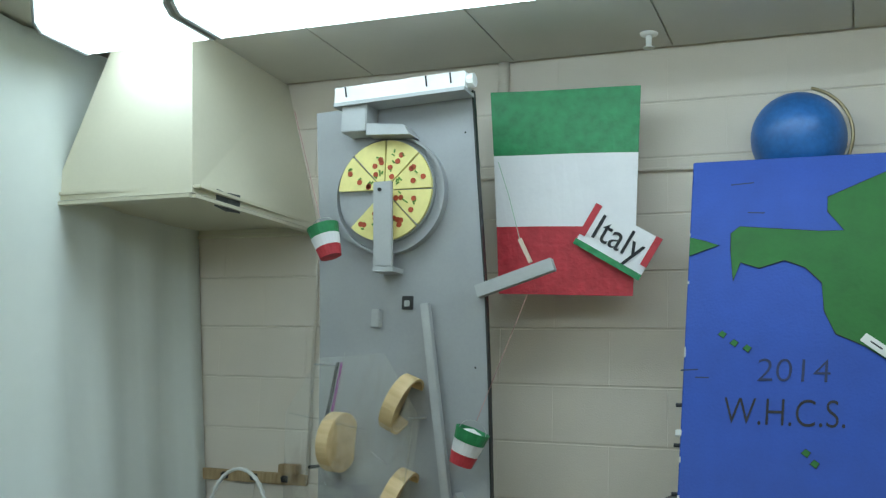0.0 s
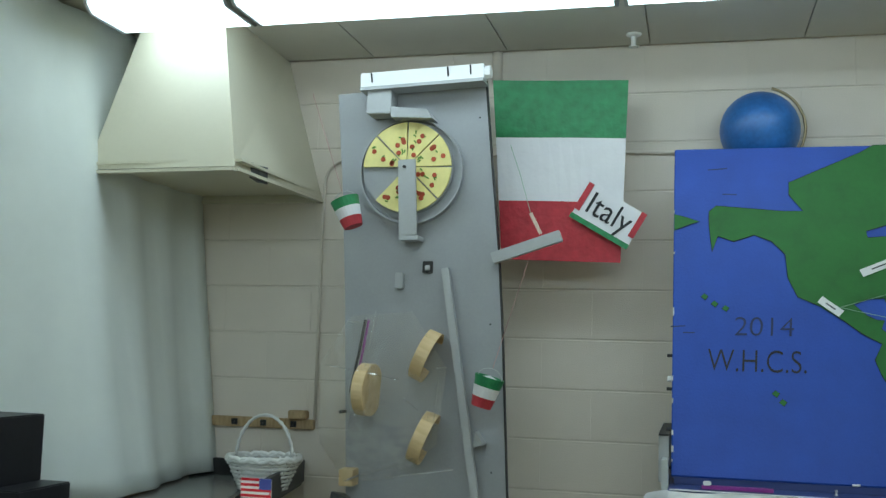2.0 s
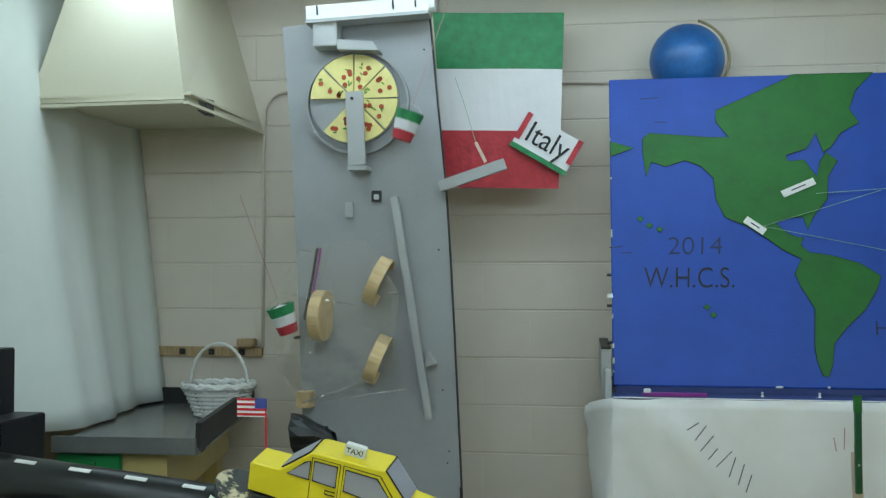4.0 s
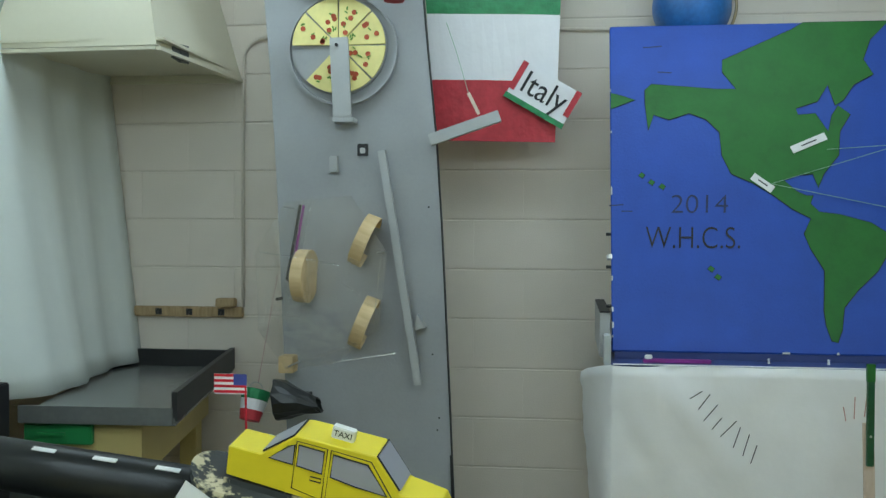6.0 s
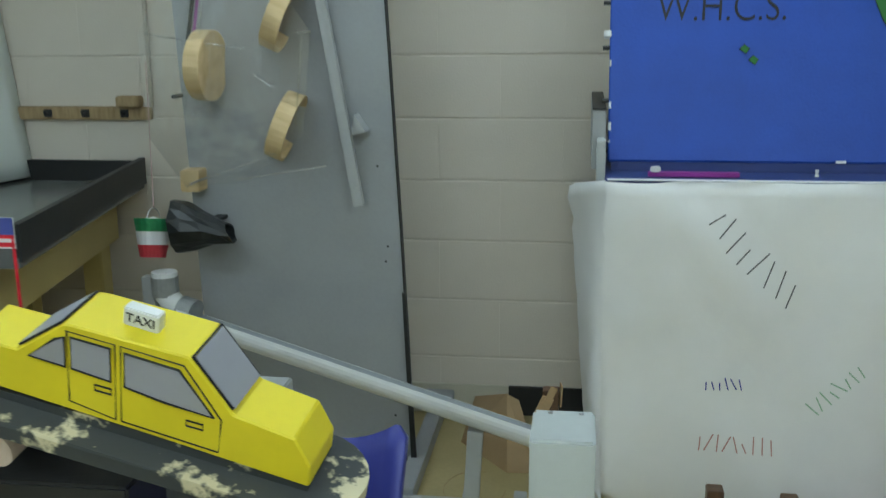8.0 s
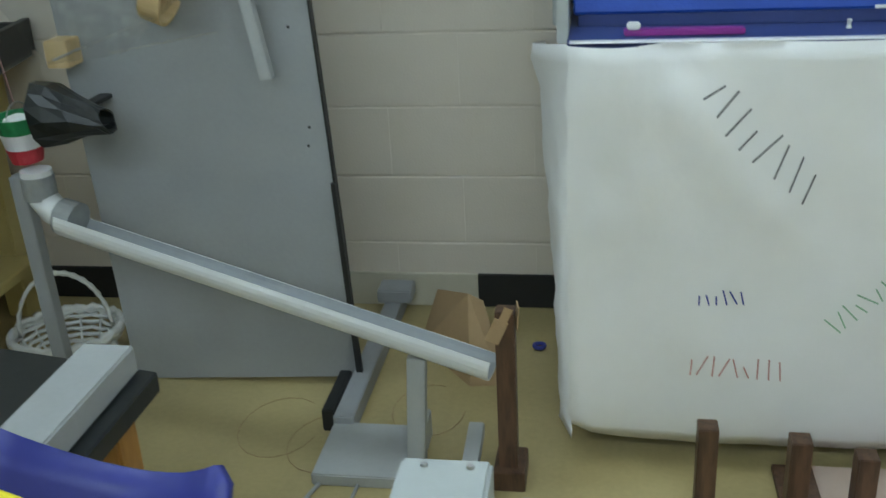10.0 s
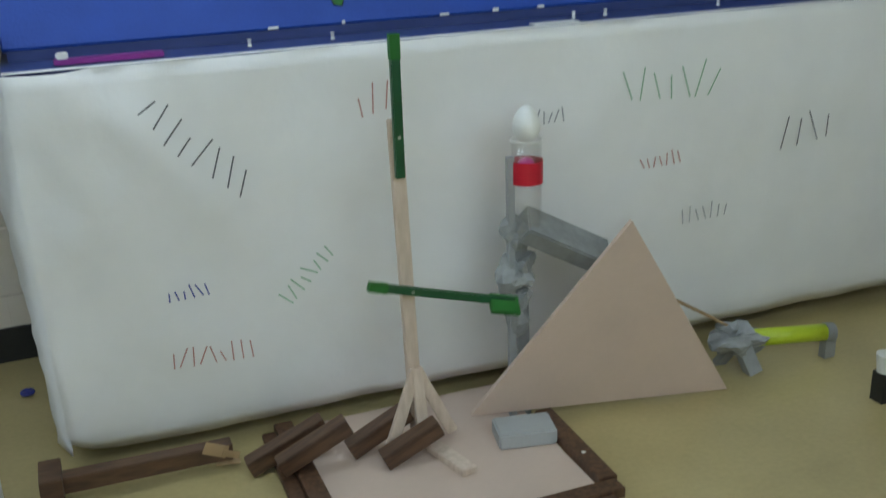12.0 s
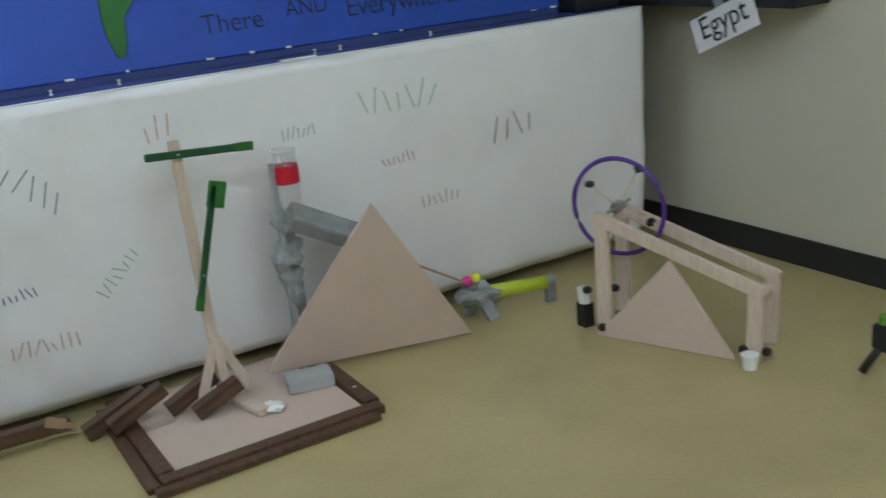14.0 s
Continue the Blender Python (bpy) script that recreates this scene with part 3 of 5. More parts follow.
    film.visible_shadow = False
    for a, b in (((-0.30, 0.885), (-0.02, 0.985)), ((-0.15, 0.905), (0.10, 0.945)), ((-0.39, 1.30), (-0.10, 1.255)), ((-0.20, 1.50), (-0.235, 1.30)), ((0.02, 1.05), (0.05, 1.30)), ((-0.09, 1.19), (-0.03, 1.15))):
        fold = part("film_fold", plank((a[0], 2.984, a[1]), (b[0], 2.984, b[1]), 0.005, 0.002, None), FOLD, e, "bright crease in the clear sheet", m=T)
        fold.visible_shadow = False
    part("screw", tube([(-0.352, 3.06, 1.125), (-0.352, 3.12, 1.125)], 0.006, 8), BLACK, e, m=T)
    part("clear_cleat", box(-0.315, -0.265, 3.06, 3.12, 1.06, 1.125, 0.004), FOLD, e, "clear plastic tab", m=T)
    rnd = random.Random(3)
    for k in range(6):
        z = 0.15 + 2.1 * rnd.random()
        x = 0.300 - 0.0595 * z - 0.012 - 0.03 * rnd.random()
        part("screw_head", tube([(x, 3.1185, z), (x, 3.1205, z)], 0.0035, 8), BLACK, e, m=T)
    for x, z in ((-0.31, 1.47), (0.03, 1.31), (-0.29, 0.9)):
        part("standoff", tube([(x + 0.003, 2.985, z - 0.01), (x + 0.003, 3.12, z - 0.01)], 0.003, 6), STEEL, e, m=T)


def italy_flag():
    P = Vector((0.42, 3.37, 1.72))
    e = empty("italy_poster", "hand-painted green, white and red flag poster", "poster", Matrix.Translation(P))
    tl, tr, br, bl = (0.137, 2.452), (0.676, 2.43), (0.651, 1.717), (0.189, 1.727)

    def at(u, v):
        a = Vector(tl).lerp(Vector(tr), u)
        b = Vector(bl).lerp(Vector(br), u)
        return a.lerp(b, v)

    for name, v0, v1, mt, lab in (("green_band", 0, 0.322, FLAGGREEN, "streaky green paint band"), ("white_band", 0.322, 0.675, FLAGWHITE, "white band"), ("red_band", 0.675, 1, FLAGRED, "red crayon band")):
        bm = bmesh.new()
        n = 12
        fr, bk = [], []
        for i in range(n + 1):
            for v, s in ((v0, 0), (v1, 1)):
                q = at(i / n, v)
                dy = 0.006 * math.sin(i / n * 5 + v * 4)
                fr.append(bm.verts.new((q.x, 3.365 + dy, q.y)))
                bk.append(bm.verts.new((q.x, 3.371 + dy, q.y)))
        for i in range(n):
            a = 2 * i
            bm.faces.new((fr[a], fr[a + 2], fr[a + 3], fr[a + 1]))
            bm.faces.new((bk[a + 1], bk[a + 3], bk[a + 2], bk[a]))
            bm.faces.new((fr[a], bk[a], bk[a + 2], fr[a + 2]))
            bm.faces.new((fr[a + 1], fr[a + 3], bk[a + 3], bk[a + 1]))
        for a in (0, 2 * n):
            bm.faces.new((fr[a], fr[a + 1], bk[a + 1], bk[a]))
        bmesh.ops.recalc_face_normals(bm, faces=bm.faces)
        part(name, bm, mt, e, lab, m=Matrix.Translation(-P))
    for z in (2.3, 1.9):
        part("standoff", box(0.3, 0.55, 3.38, 3.599, z - 0.01, z + 0.01), PINE, e, m=Matrix.Translation(-P))
    P = Vector((0.604, 3.345, 1.897))
    e = empty("country_card", "white name card with red and green borders on the poster", "card", Matrix.Translation(P) @ Matrix.Rotation(radians(30.5), 4, "Y"))
    part("card", box(-0.125, 0.125, 0, 0.004, -0.075, 0.075), FLAGWHITE, e)
    part("border", box(-0.128, -0.105, -0.004, -0.0005, -0.04, 0.077), FLAGRED, e, "red border")
    part("border", box(0.105, 0.128, -0.004, -0.0005, -0.03, 0.077), FLAGRED, e, "red border")
    part("border", box(-0.128, 0.128, -0.0045, -0.001, -0.079, -0.058), FLAGGREEN, e, "green border")
    words("lettering", "Italy", 0.125, INK, e, Matrix.Translation((0, -0.002, 0.008)) @ Matrix.Rotation(radians(90), 4, "X"), "black printed word", wide=0.9)


# ---- the map and the paper-covered table ----
MAP_O = Vector((0.853, 2.95, 0.972))
MAP_TILT = math.degrees(math.atan2(0.38, 1.172))
MAPM = Matrix.Translation(MAP_O) @ Matrix.Rotation(radians(-MAP_TILT), 4, "X")


def world_map():
    e = empty("world_map", "blue foam board painted with green continents", "map", MAPM)
    bm = box(0, 2.34, 0, 0.03, 0, 1.235)
    bmesh.ops.bevel(bm, geom=list(bm.edges), offset=0.004, segments=1, affect="EDGES")
    part("panel", bm, BLUE, e)

    def land(pts, lab="green painted land"):
        part("land", slab(pts, -0.0035, 0.002), GREEN, e, lab)
        bm = tube([(x, -0.0025, z) for x, z in pts], 0.0016, 5, closed=True)
        part("outline", bm, INK, e, "dark outline")

    land([(0.125, 0.97), (0.15, 0.993), (0.38, 0.97), (0.45, 0.97), (0.404, 1.035), (0.405, 1.085), (0.655, 1.205), (0.70, 1.233), (1.0, 1.233), (0.93, 1.16), (0.90, 1.08), (0.93, 1.02), (0.86, 0.98), (0.82, 0.92), (0.79, 0.90), (0.77, 0.98), (0.73, 0.915), (0.655, 0.89), (0.66, 0.865), (0.72, 0.87), (0.76, 0.80), (0.775, 0.86), (0.80, 0.90), (0.84, 0.865), (0.80, 0.80), (0.79, 0.71), (0.735, 0.64), (0.713, 0.589), (0.698, 0.639), (0.644, 0.635), (0.60, 0.615), (0.64, 0.575), (0.67, 0.56), (0.694, 0.559), (0.683, 0.53), (0.71, 0.50), (0.78, 0.49), (0.88, 0.46), (0.95, 0.41), (0.932, 0.36), (0.887, 0.287), (0.818, 0.22), (0.77, 0.16), (0.758, 0.082), (0.741, 0.04), (0.722, 0.045), (0.707, 0.10), (0.703, 0.149), (0.714, 0.288), (0.675, 0.362), (0.655, 0.42), (0.681, 0.475), (0.62, 0.51), (0.568, 0.553), (0.494, 0.605), (0.42, 0.64), (0.39, 0.712), (0.385, 0.80), (0.34, 0.85), (0.281, 0.875), (0.21, 0.85), (0.155, 0.87), (0.135, 0.81), (0.125, 0.916)])
    land([(0.002, 0.96), (0.05, 0.945), (0.09, 0.93), (0.05, 0.915), (0.002, 0.895)])
    land([(1.05, 1.1), (1.12, 1.2), (1.3, 1.22), (1.28, 1.1), (1.15, 1.0)])
    land([(1.05, 0.50), (1.11, 0.58), (1.3, 0.60), (1.40, 0.52), (1.49, 0.46), (1.454, 0.364), (1.421, 0.317), (1.337, 0.21), (1.261, 0.213), (1.215, 0.277), (1.208, 0.37), (1.16, 0.43), (1.07, 0.44)])
    land([(1.08, 0.64), (1.2, 0.62), (1.3, 0.66), (1.45, 0.60), (1.55, 0.55), (1.62, 0.63), (1.72, 0.56), (1.78, 0.47), (1.83, 0.56), (1.95, 0.60), (2.08, 0.72), (2.22, 0.86), (2.33, 1.0), (2.33, 1.16), (1.9, 1.2), (1.5, 1.18), (1.3, 1.05), (1.12, 0.85)])
    land([(1.506, 0.365), (1.515, 0.34), (1.475, 0.29), (1.456, 0.315), (1.47, 0.35)])
    land([(1.915, 0.255), (1.946, 0.287), (2.0, 0.32), (2.076, 0.352), (2.11, 0.33), (2.15, 0.36), (2.218, 0.332), (2.238, 0.262), (2.20, 0.18), (2.162, 0.127), (2.082, 0.139), (2.01, 0.193), (1.917, 0.171)])
    land([(2.261, 0.088), (2.29, 0.135), (2.325, 0.137), (2.32, 0.085), (2.28, 0.07)])
    for x, z in ((0.108, 0.636), (0.142, 0.609), (0.179, 0.593), (0.338, 0.291), (0.36, 0.262)):
        land([(x - 0.012, z), (x, z + 0.012), (x + 0.013, z + 0.002), (x + 0.004, z - 0.012)])
    for x, z, a, w in ((0.525, 0.605, -38, 0.085), (0.69, 0.755, 24, 0.13), (2.135, 0.274, 8, 0.085)):
        t = part("tag", box(-w / 2, w / 2, -0.003, 0, -0.014, 0.014), WHITE, e, "small white paper tag", m=Matrix.Translation((x, -0.005, z)) @ Matrix.Rotation(radians(-a), 4, "Y"))
        part("mark", box(-w * 0.22, w * 0.22, -0.0045, -0.003, -0.002, 0.002), INK, t, "grey line of unreadable writing")
    for a, b in (((0.55, 0.60), (0.98, 0.74)), ((0.56, 0.60), (1.0, 0.50)), ((0.75, 0.73), (1.2, 0.76)), ((1.3, 0.45), (2.0, 0.27))):
        part("string", tube([(a[0], -0.008, a[1]), (b[0], -0.008, b[1])], 0.0012, 5), GREENINK, e, "thin green string")
    rnd = random.Random(11)
    for k in range(9):
        z = 0.03 + 1.18 * rnd.random()
        part("paint_chip", box(0, 0.002 + 0.005 * rnd.random(), -0.002, 0.002, z, z + 0.006 + 0.016 * rnd.random()), WHITE, e, "bare white chip")
    for k in range(9):
        x = 0.1 + 2.2 * rnd.random()
        part("paint_chip", box(x, x + 0.006 + 0.02 * rnd.random(), -0.002, 0.002, -0.001, 0.003 + 0.005 * rnd.random()), WHITE, e)
    for z in (0.03, 0.16, 0.30, 0.42):
        part("edge_peg", tube([(-0.018, 0.012, z), (0.002, 0.012, z)], 0.006, 8), BLACK, e, "black peg")
    part("edge_knob", lathe([(0, -0.012), (0.012, -0.008), (0.012, 0.008), (0, 0.012)], 14), WHITE, e, "white knob", m=Matrix.Translation((-0.004, 0.01, 0.335)))
    for k, (x, z, w) in enumerate(((0.03, 0.52, 0.05), (0.035, 0.50, 0.04), (0.10, 1.05, 0.05), (0.2, 1.13, 0.07), (1.6, 0.30, 0.03))):
        part("brush_mark", box(x, x + w, -0.0012, 0.001, z, z + 0.004), FADED, e, "dark brush mark", m=Matrix.Rotation(radians(4 * (k % 3) - 4), 4, "Y"))
    R = Matrix.Rotation(radians(90), 4, "X")
    for txt, x, z, s, w in (("2014", 0.305, 0.525, 0.10, 1.02), ("W.H.C.S.", 0.28, 0.40, 0.115, 0.75), ("HERE", 0.99, 0.215, 0.075, 0.95), ("There", 1.09, 0.103, 0.09, 0.92), ("AND", 1.345, 0.122, 0.08, 0.85), ("Everywhere", 1.69, 0.10, 0.095, 0.92)):
        words("lettering", txt, s, FADED if txt == "2014" else INK, e, Matrix.Translation((x, -0.002, z)) @ R, "hand-drawn dark letters", wide=w, thinner=-0.0012, slant=0.06)


def cabinet_and_table():
    P = Vector((2.0, 3.4, 0))
    e = empty("shelf_unit", "plain grey shelf unit behind the map", "shelf unit", Matrix.Translation(P))
    part("body", box(0.9, 3.1, 3.40, 3.59, 0.96, 2.07), CREAM, e, m=Matrix.Translation(-P))
    P = Vector((2.2, 3.2, 0))
    e = empty("work_table", "long table with a dark blue top", "table", Matrix.Translation(P))
    T = Matrix.Translation(-P)
    part("tabletop", box(0.845, 3.44, 2.826, 3.595, 0.915, 0.945, 0.004), TABLEBLUE, e, m=T)
    for x in (0.9, 3.38):
        for y in (3.02, 3.54):
            part("leg", box(x - 0.025, x + 0.025, y - 0.025, y + 0.025, 0, 0.915), GREY, e, m=T)
    part("side_panel", box(0.824, 0.846, 2.87, 2.955, 0.93, 1.032, 0.003), GREYLL, e, "pale grey end panel", m=T)
    part("side_panel", box(0.812, 0.846, 2.96, 3.55, 0.948, 1.10, 0.003), GREYL, e, m=T)
    part("back_ledge", box(0.862, 3.19, 2.957, 3.04, 0.9452, 0.9712, 0.002), TABLEBLUE, e, m=T)
    part("side_cap", box(0.812, 0.847, 2.958, 3.55, 1.1005, 1.106), BLACK, e, "dark top edge", m=T)


def paper_skirt():
    """White roll paper round the table: a front and a left side, creased."""
    bm = bmesh.new()
    path = [(0.76, 3.58), (0.758, 3.4), (0.760, 3.2), (0.785, 3.0), (0.815, 2.89), (0.843, 2.806), (0.850, 2.80)]
    path += [(0.850 + (3.46 - 0.850) * (k / 110), 2.80) for k in range(1, 111)]
    cols = []
    for i, (x, y) in enumerate(path):
        col = []
        for j in range(26):
            u = j / 25
            z = (0.897 - 0.2 * max(0, y - 2.806)) * (1 - u) + 0.047
            back = 0.045 * u * u + 0.02 * max(0, (u - 0.93) / 0.07) ** 2
            w = 0.012 * noise.noise(Vector((x * 2.2, z * 2.2, 0))) + 0.012 * noise.noise(Vector((x * 7, z * 5, 3))) + 0.006 * abs(noise.noise(Vector((x * 9 + z * 6, z * 3, 8)))) * math.exp(-2 * (x - 0.8))
            w += 0.026 * noise.noise(Vector((x * 16, z * 12 + y * 8, 5))) * math.exp(-6 * max(0, x - 0.9) - 3.5 * u)
            w += 0.012 * abs(noise.noise(Vector((x * 6 + z * 9, z * 4 - x * 7, 2)))) * math.exp(-3 * max(0, x - 0.9))
            crease = 0.030 * math.exp(-((x - 0.9 - 0.35 * u) * 14) ** 2) * (1 - u) + 0.022 * math.exp(-((x - 0.95 - 0.8 * u) * 16) ** 2) * max(0, 1 - 1.6 * u)
            if i < 6:
                px, py = x + w + 0.05 * u * (i < 4) - 0.005 + 0.012 * u, y
            else:
                px, py = x, y + back + w - crease
            lift = 0.03 * max(0, 1 - (x - 0.86) / 0.12) ** 2 * max(0, (u - 0.9) / 0.1) if i >= 6 else 0.036 * max(0, (u - 0.9) / 0.1)
            col.append(bm.verts.new((px, py, z + lift)))
        cols.append(col)
    for a, b in zip(cols, cols[1:]):
        for k in range(25):
            bm.faces.new((a[k], b[k], b[k + 1], a[k + 1]))
    strip = []
    for i, (x, y) in enumerate(path[6:]):
        strip.append((bm.verts.new((x, 2.80, 0.946)), bm.verts.new((x, 2.83, 0.946))))
    for a, b in zip(strip, strip[1:]):
        bm.faces.new((a[0], b[0], b[1], a[1]))
    bmesh.ops.recalc_face_normals(bm, faces=bm.faces)
    ob = part("paper_skirt", bm, PAPER, smooth=True)
    so = ob.modifiers.new("thick", "SOLIDIFY")
    so.thickness = 0.001
    tagged(ob, "white roll paper covering the table front, with scrawled marks", "paper cover")

    def scrawl(x, z, length, height, angle, mat):
        """Handwriting shown as plain strokes."""
        y = 2.80 + 0.045 * ((0.952 - z) / 0.905) ** 2 - 0.016
        rnd = random.Random(int(x * 1000))
        n = max(3, int(length / (height * 0.42)))
        base = Matrix.Translation((x, y, z)) @ Matrix.Rotation(radians(-angle), 4, "Y")
        for k in range(n):
            h = height * (0.55 + 0.45 * rnd.random())
            m = base @ Matrix.Translation((-length / 2 + length * (k + 0.5) / n, 0, h / 2 - height / 2)) @ Matrix.Rotation(radians(rnd.uniform(-28, 28)), 4, "Y")
            part("pen_bar", box(-0.0016, 0.0016, -0.0006, 0.0006, -h / 2, h / 2), mat, ob, m=m)

    scrawl(1.205, 0.765, 0.30, 0.085, -42, DARKPEN)
    scrawl(1.15, 0.435, 0.10, 0.035, 2, BLUEINK)
    scrawl(1.42, 0.43, 0.17, 0.045, 45, GREENINK)
    scrawl(1.19, 0.27, 0.20, 0.05, -2, REDINK)
    scrawl(1.60, 0.83, 0.10, 0.08, 12, REDINK)
    scrawl(2.03, 0.735, 0.12, 0.04, 2, PENCIL)
    scrawl(2.39, 0.79, 0.30, 0.10, -3, GREENINK)
    scrawl(2.83, 0.625, 0.19, 0.11, 8, DARKPEN)
    scrawl(2.37, 0.585, 0.13, 0.04, 2, REDINK)
    scrawl(2.52, 0.42, 0.16, 0.05, 2, PENCIL)


def table_bits():
    e = empty("marker_tray", "purple plastic ruler with a white eraser on the table edge", "ruler", Matrix.Translation((1.06, 2.865, 0.9465)))
    part("strip", box(-0.11, 0.11, -0.012, 0.012, 0, 0.012, 0.002), MAGENTA, e)
    part("eraser", box(-0.105, -0.08, -0.018, 0.0, 0.0125, 0.026, 0.003), WHITE, e)
    for x, dz in ((1.36, 0), (1.55, 0), (2.17, 0), (2.26, 0), (2.6, 0)):
        pn = empty("push_pin", "small white push pin on the table edge", "push pin", Matrix.Translation((x, 2.90, 0.9455)), "push pins")
        part("head", lathe([(0, 0), (0.006, 0), (0.003, 0.006), (0.005, 0.016), (0, 0.017)], 12), WHITE, pn)
    tagged(part("paper_scrap", box(-0.06, 0.06, -0.015, 0.015, 0, 0.003), WHITE, None, m=Matrix.Translation((2.08, 2.83, 0.948))), "small white paper scrap on the table edge", "paper")
    e = empty("globe", "blue globe with a brass meridian on top of the shelf unit", "globe", Matrix.Translation((1.17, 3.47, 2.071)))
    part("ball", lathe([(0, 0.02)] + [(0.15 * math.sin(math.pi * k / 24), 0.17 - 0.15 * math.cos(math.pi * k / 24)) for k in range(1, 24)] + [(0, 0.32)], 40), GLOBEM, e, smooth=True)
    part("base", lathe([(0, 0), (0.09, 0), (0.085, 0.012), (0.02, 0.02), (0.014, 0.03), (0, 0.03)], 30), BRASS, e, smooth=True)
    part("meridian", tube([(0.165 * math.sin(a), -0.02, 0.17 + 0.165 * math.cos(a)) for a in [radians(15 + 155 * k / 24) for k in range(25)]], 0.006, 8), BRASS, e, smooth=True)
    tagged(part("white_knob", lathe([(0, 0), (0.03, 0), (0.034, 0.02), (0.02, 0.04), (0, 0.044)], 20), WHITE, None, smooth=True, m=Matrix.Translation((1.43, 3.45, 2.0705))), "small white plastic knob on the shelf unit", "knob")


room()
fixtures()
sprinkler()
hood()
curtain()
coat_rail()
conduit()
bench()
board()
italy_flag()
world_map()
cabinet_and_table()
paper_skirt()
table_bits()

# ---- the road table with the taxi ----


def side_slab(outline, v0, v1, m, bm=None):
    """A plate with an outline in local x, z, between two local depths, set in the world by m."""
    own = slab(outline, v0, v1)
    bmesh.ops.transform(own, matrix=m, verts=own.verts)
    return own


def road_table():
    P = Vector((-0.4, 1.9, 0))
    e = empty("black_table", "low black-topped table with orange wooden legs", "table", Matrix.Translation(P))
    T = Matrix.Translation(-P)
    quad = [(0.262, 2.168), (0.250, 1.62), (-0.95, 1.30), (-1.05, 2.42)]
    bm = bmesh.new()
    lo, hi = [bm.verts.new((x, y, 0.565)) for x, y in quad], [bm.verts.new((x, y, 0.60)) for x, y in quad]
    bm.faces.new(lo)
    bm.faces.new(hi)
    for k in range(4):
        bm.faces.new((lo[k], lo[(k + 1) % 4], hi[(k + 1) % 4], hi[k]))
    bmesh.ops.recalc_face_normals(bm, faces=bm.faces)
    bmesh.ops.bevel(bm, geom=list(bm.edges), offset=0.003, segments=1, affect="EDGES")
    part("tabletop", bm, SLATE, e, "black laminate top", m=T)
    for x, y in ((0.215, 2.08), (0.20, 1.70), (-0.85, 1.40), (-0.93, 2.30)):
        part("leg", box(x - 0.03, x + 0.03, y - 0.03, y + 0.03, 0, 0.564, 0.004), ORANGEW, e, "orange varnished wooden leg", m=T)
    b = part("grey_beam", plank((0.193, 2.166, 0.623), (0.190, 1.86, 0.623), 0.082, 0.045, None, (0, 0, 1), 0.003), GREYL, None)
    tagged(b, "light grey painted timber offcut lying on the table", "timber")
    # black road pipe with white dashes on two blocks
    a, c = Vector((-1.15, 1.80, 0.865)), Vector((0.02, 1.66, 0.77))
    e = empty("road_pipe", "black pipe painted as a road with white dashes", "pipe", Matrix.Translation(a))
    T = Matrix.Translation(-a)
    part("pipe", tube([a, c], 0.062, 28), DARKPIPE, e, smooth=True, m=T)
    d = (c - a).normalized()
    up = Vector((0, -0.45, 0.89))
    for k in range(7):
        q = a + d * (0.14 + 0.16 * k) + up * 0.0625
        part("road_dash", plank(q, q + d * 0.06, 0.012, 0.003, None, tuple(up)), WHITE, e, "white lane dash", m=T)
    for f in (0.25, 0.9):
        q = a.lerp(c, f)
        part("support", box(q.x - 0.03, q.x + 0.03, q.y - 0.04, q.y + 0.04, 0.601, q.z - 0.04), GREY, e, m=T)


TAXI = Matrix.Translation((-0.0055, 1.513, 0.873)) @ Matrix.Rotation(radians(-4), 4, "Z") @ Matrix.Rotation(radians(11.7), 4, "Y") @ Matrix.Rotation(radians(13), 4, "X") @ Matrix.Scale(0.96, 4)


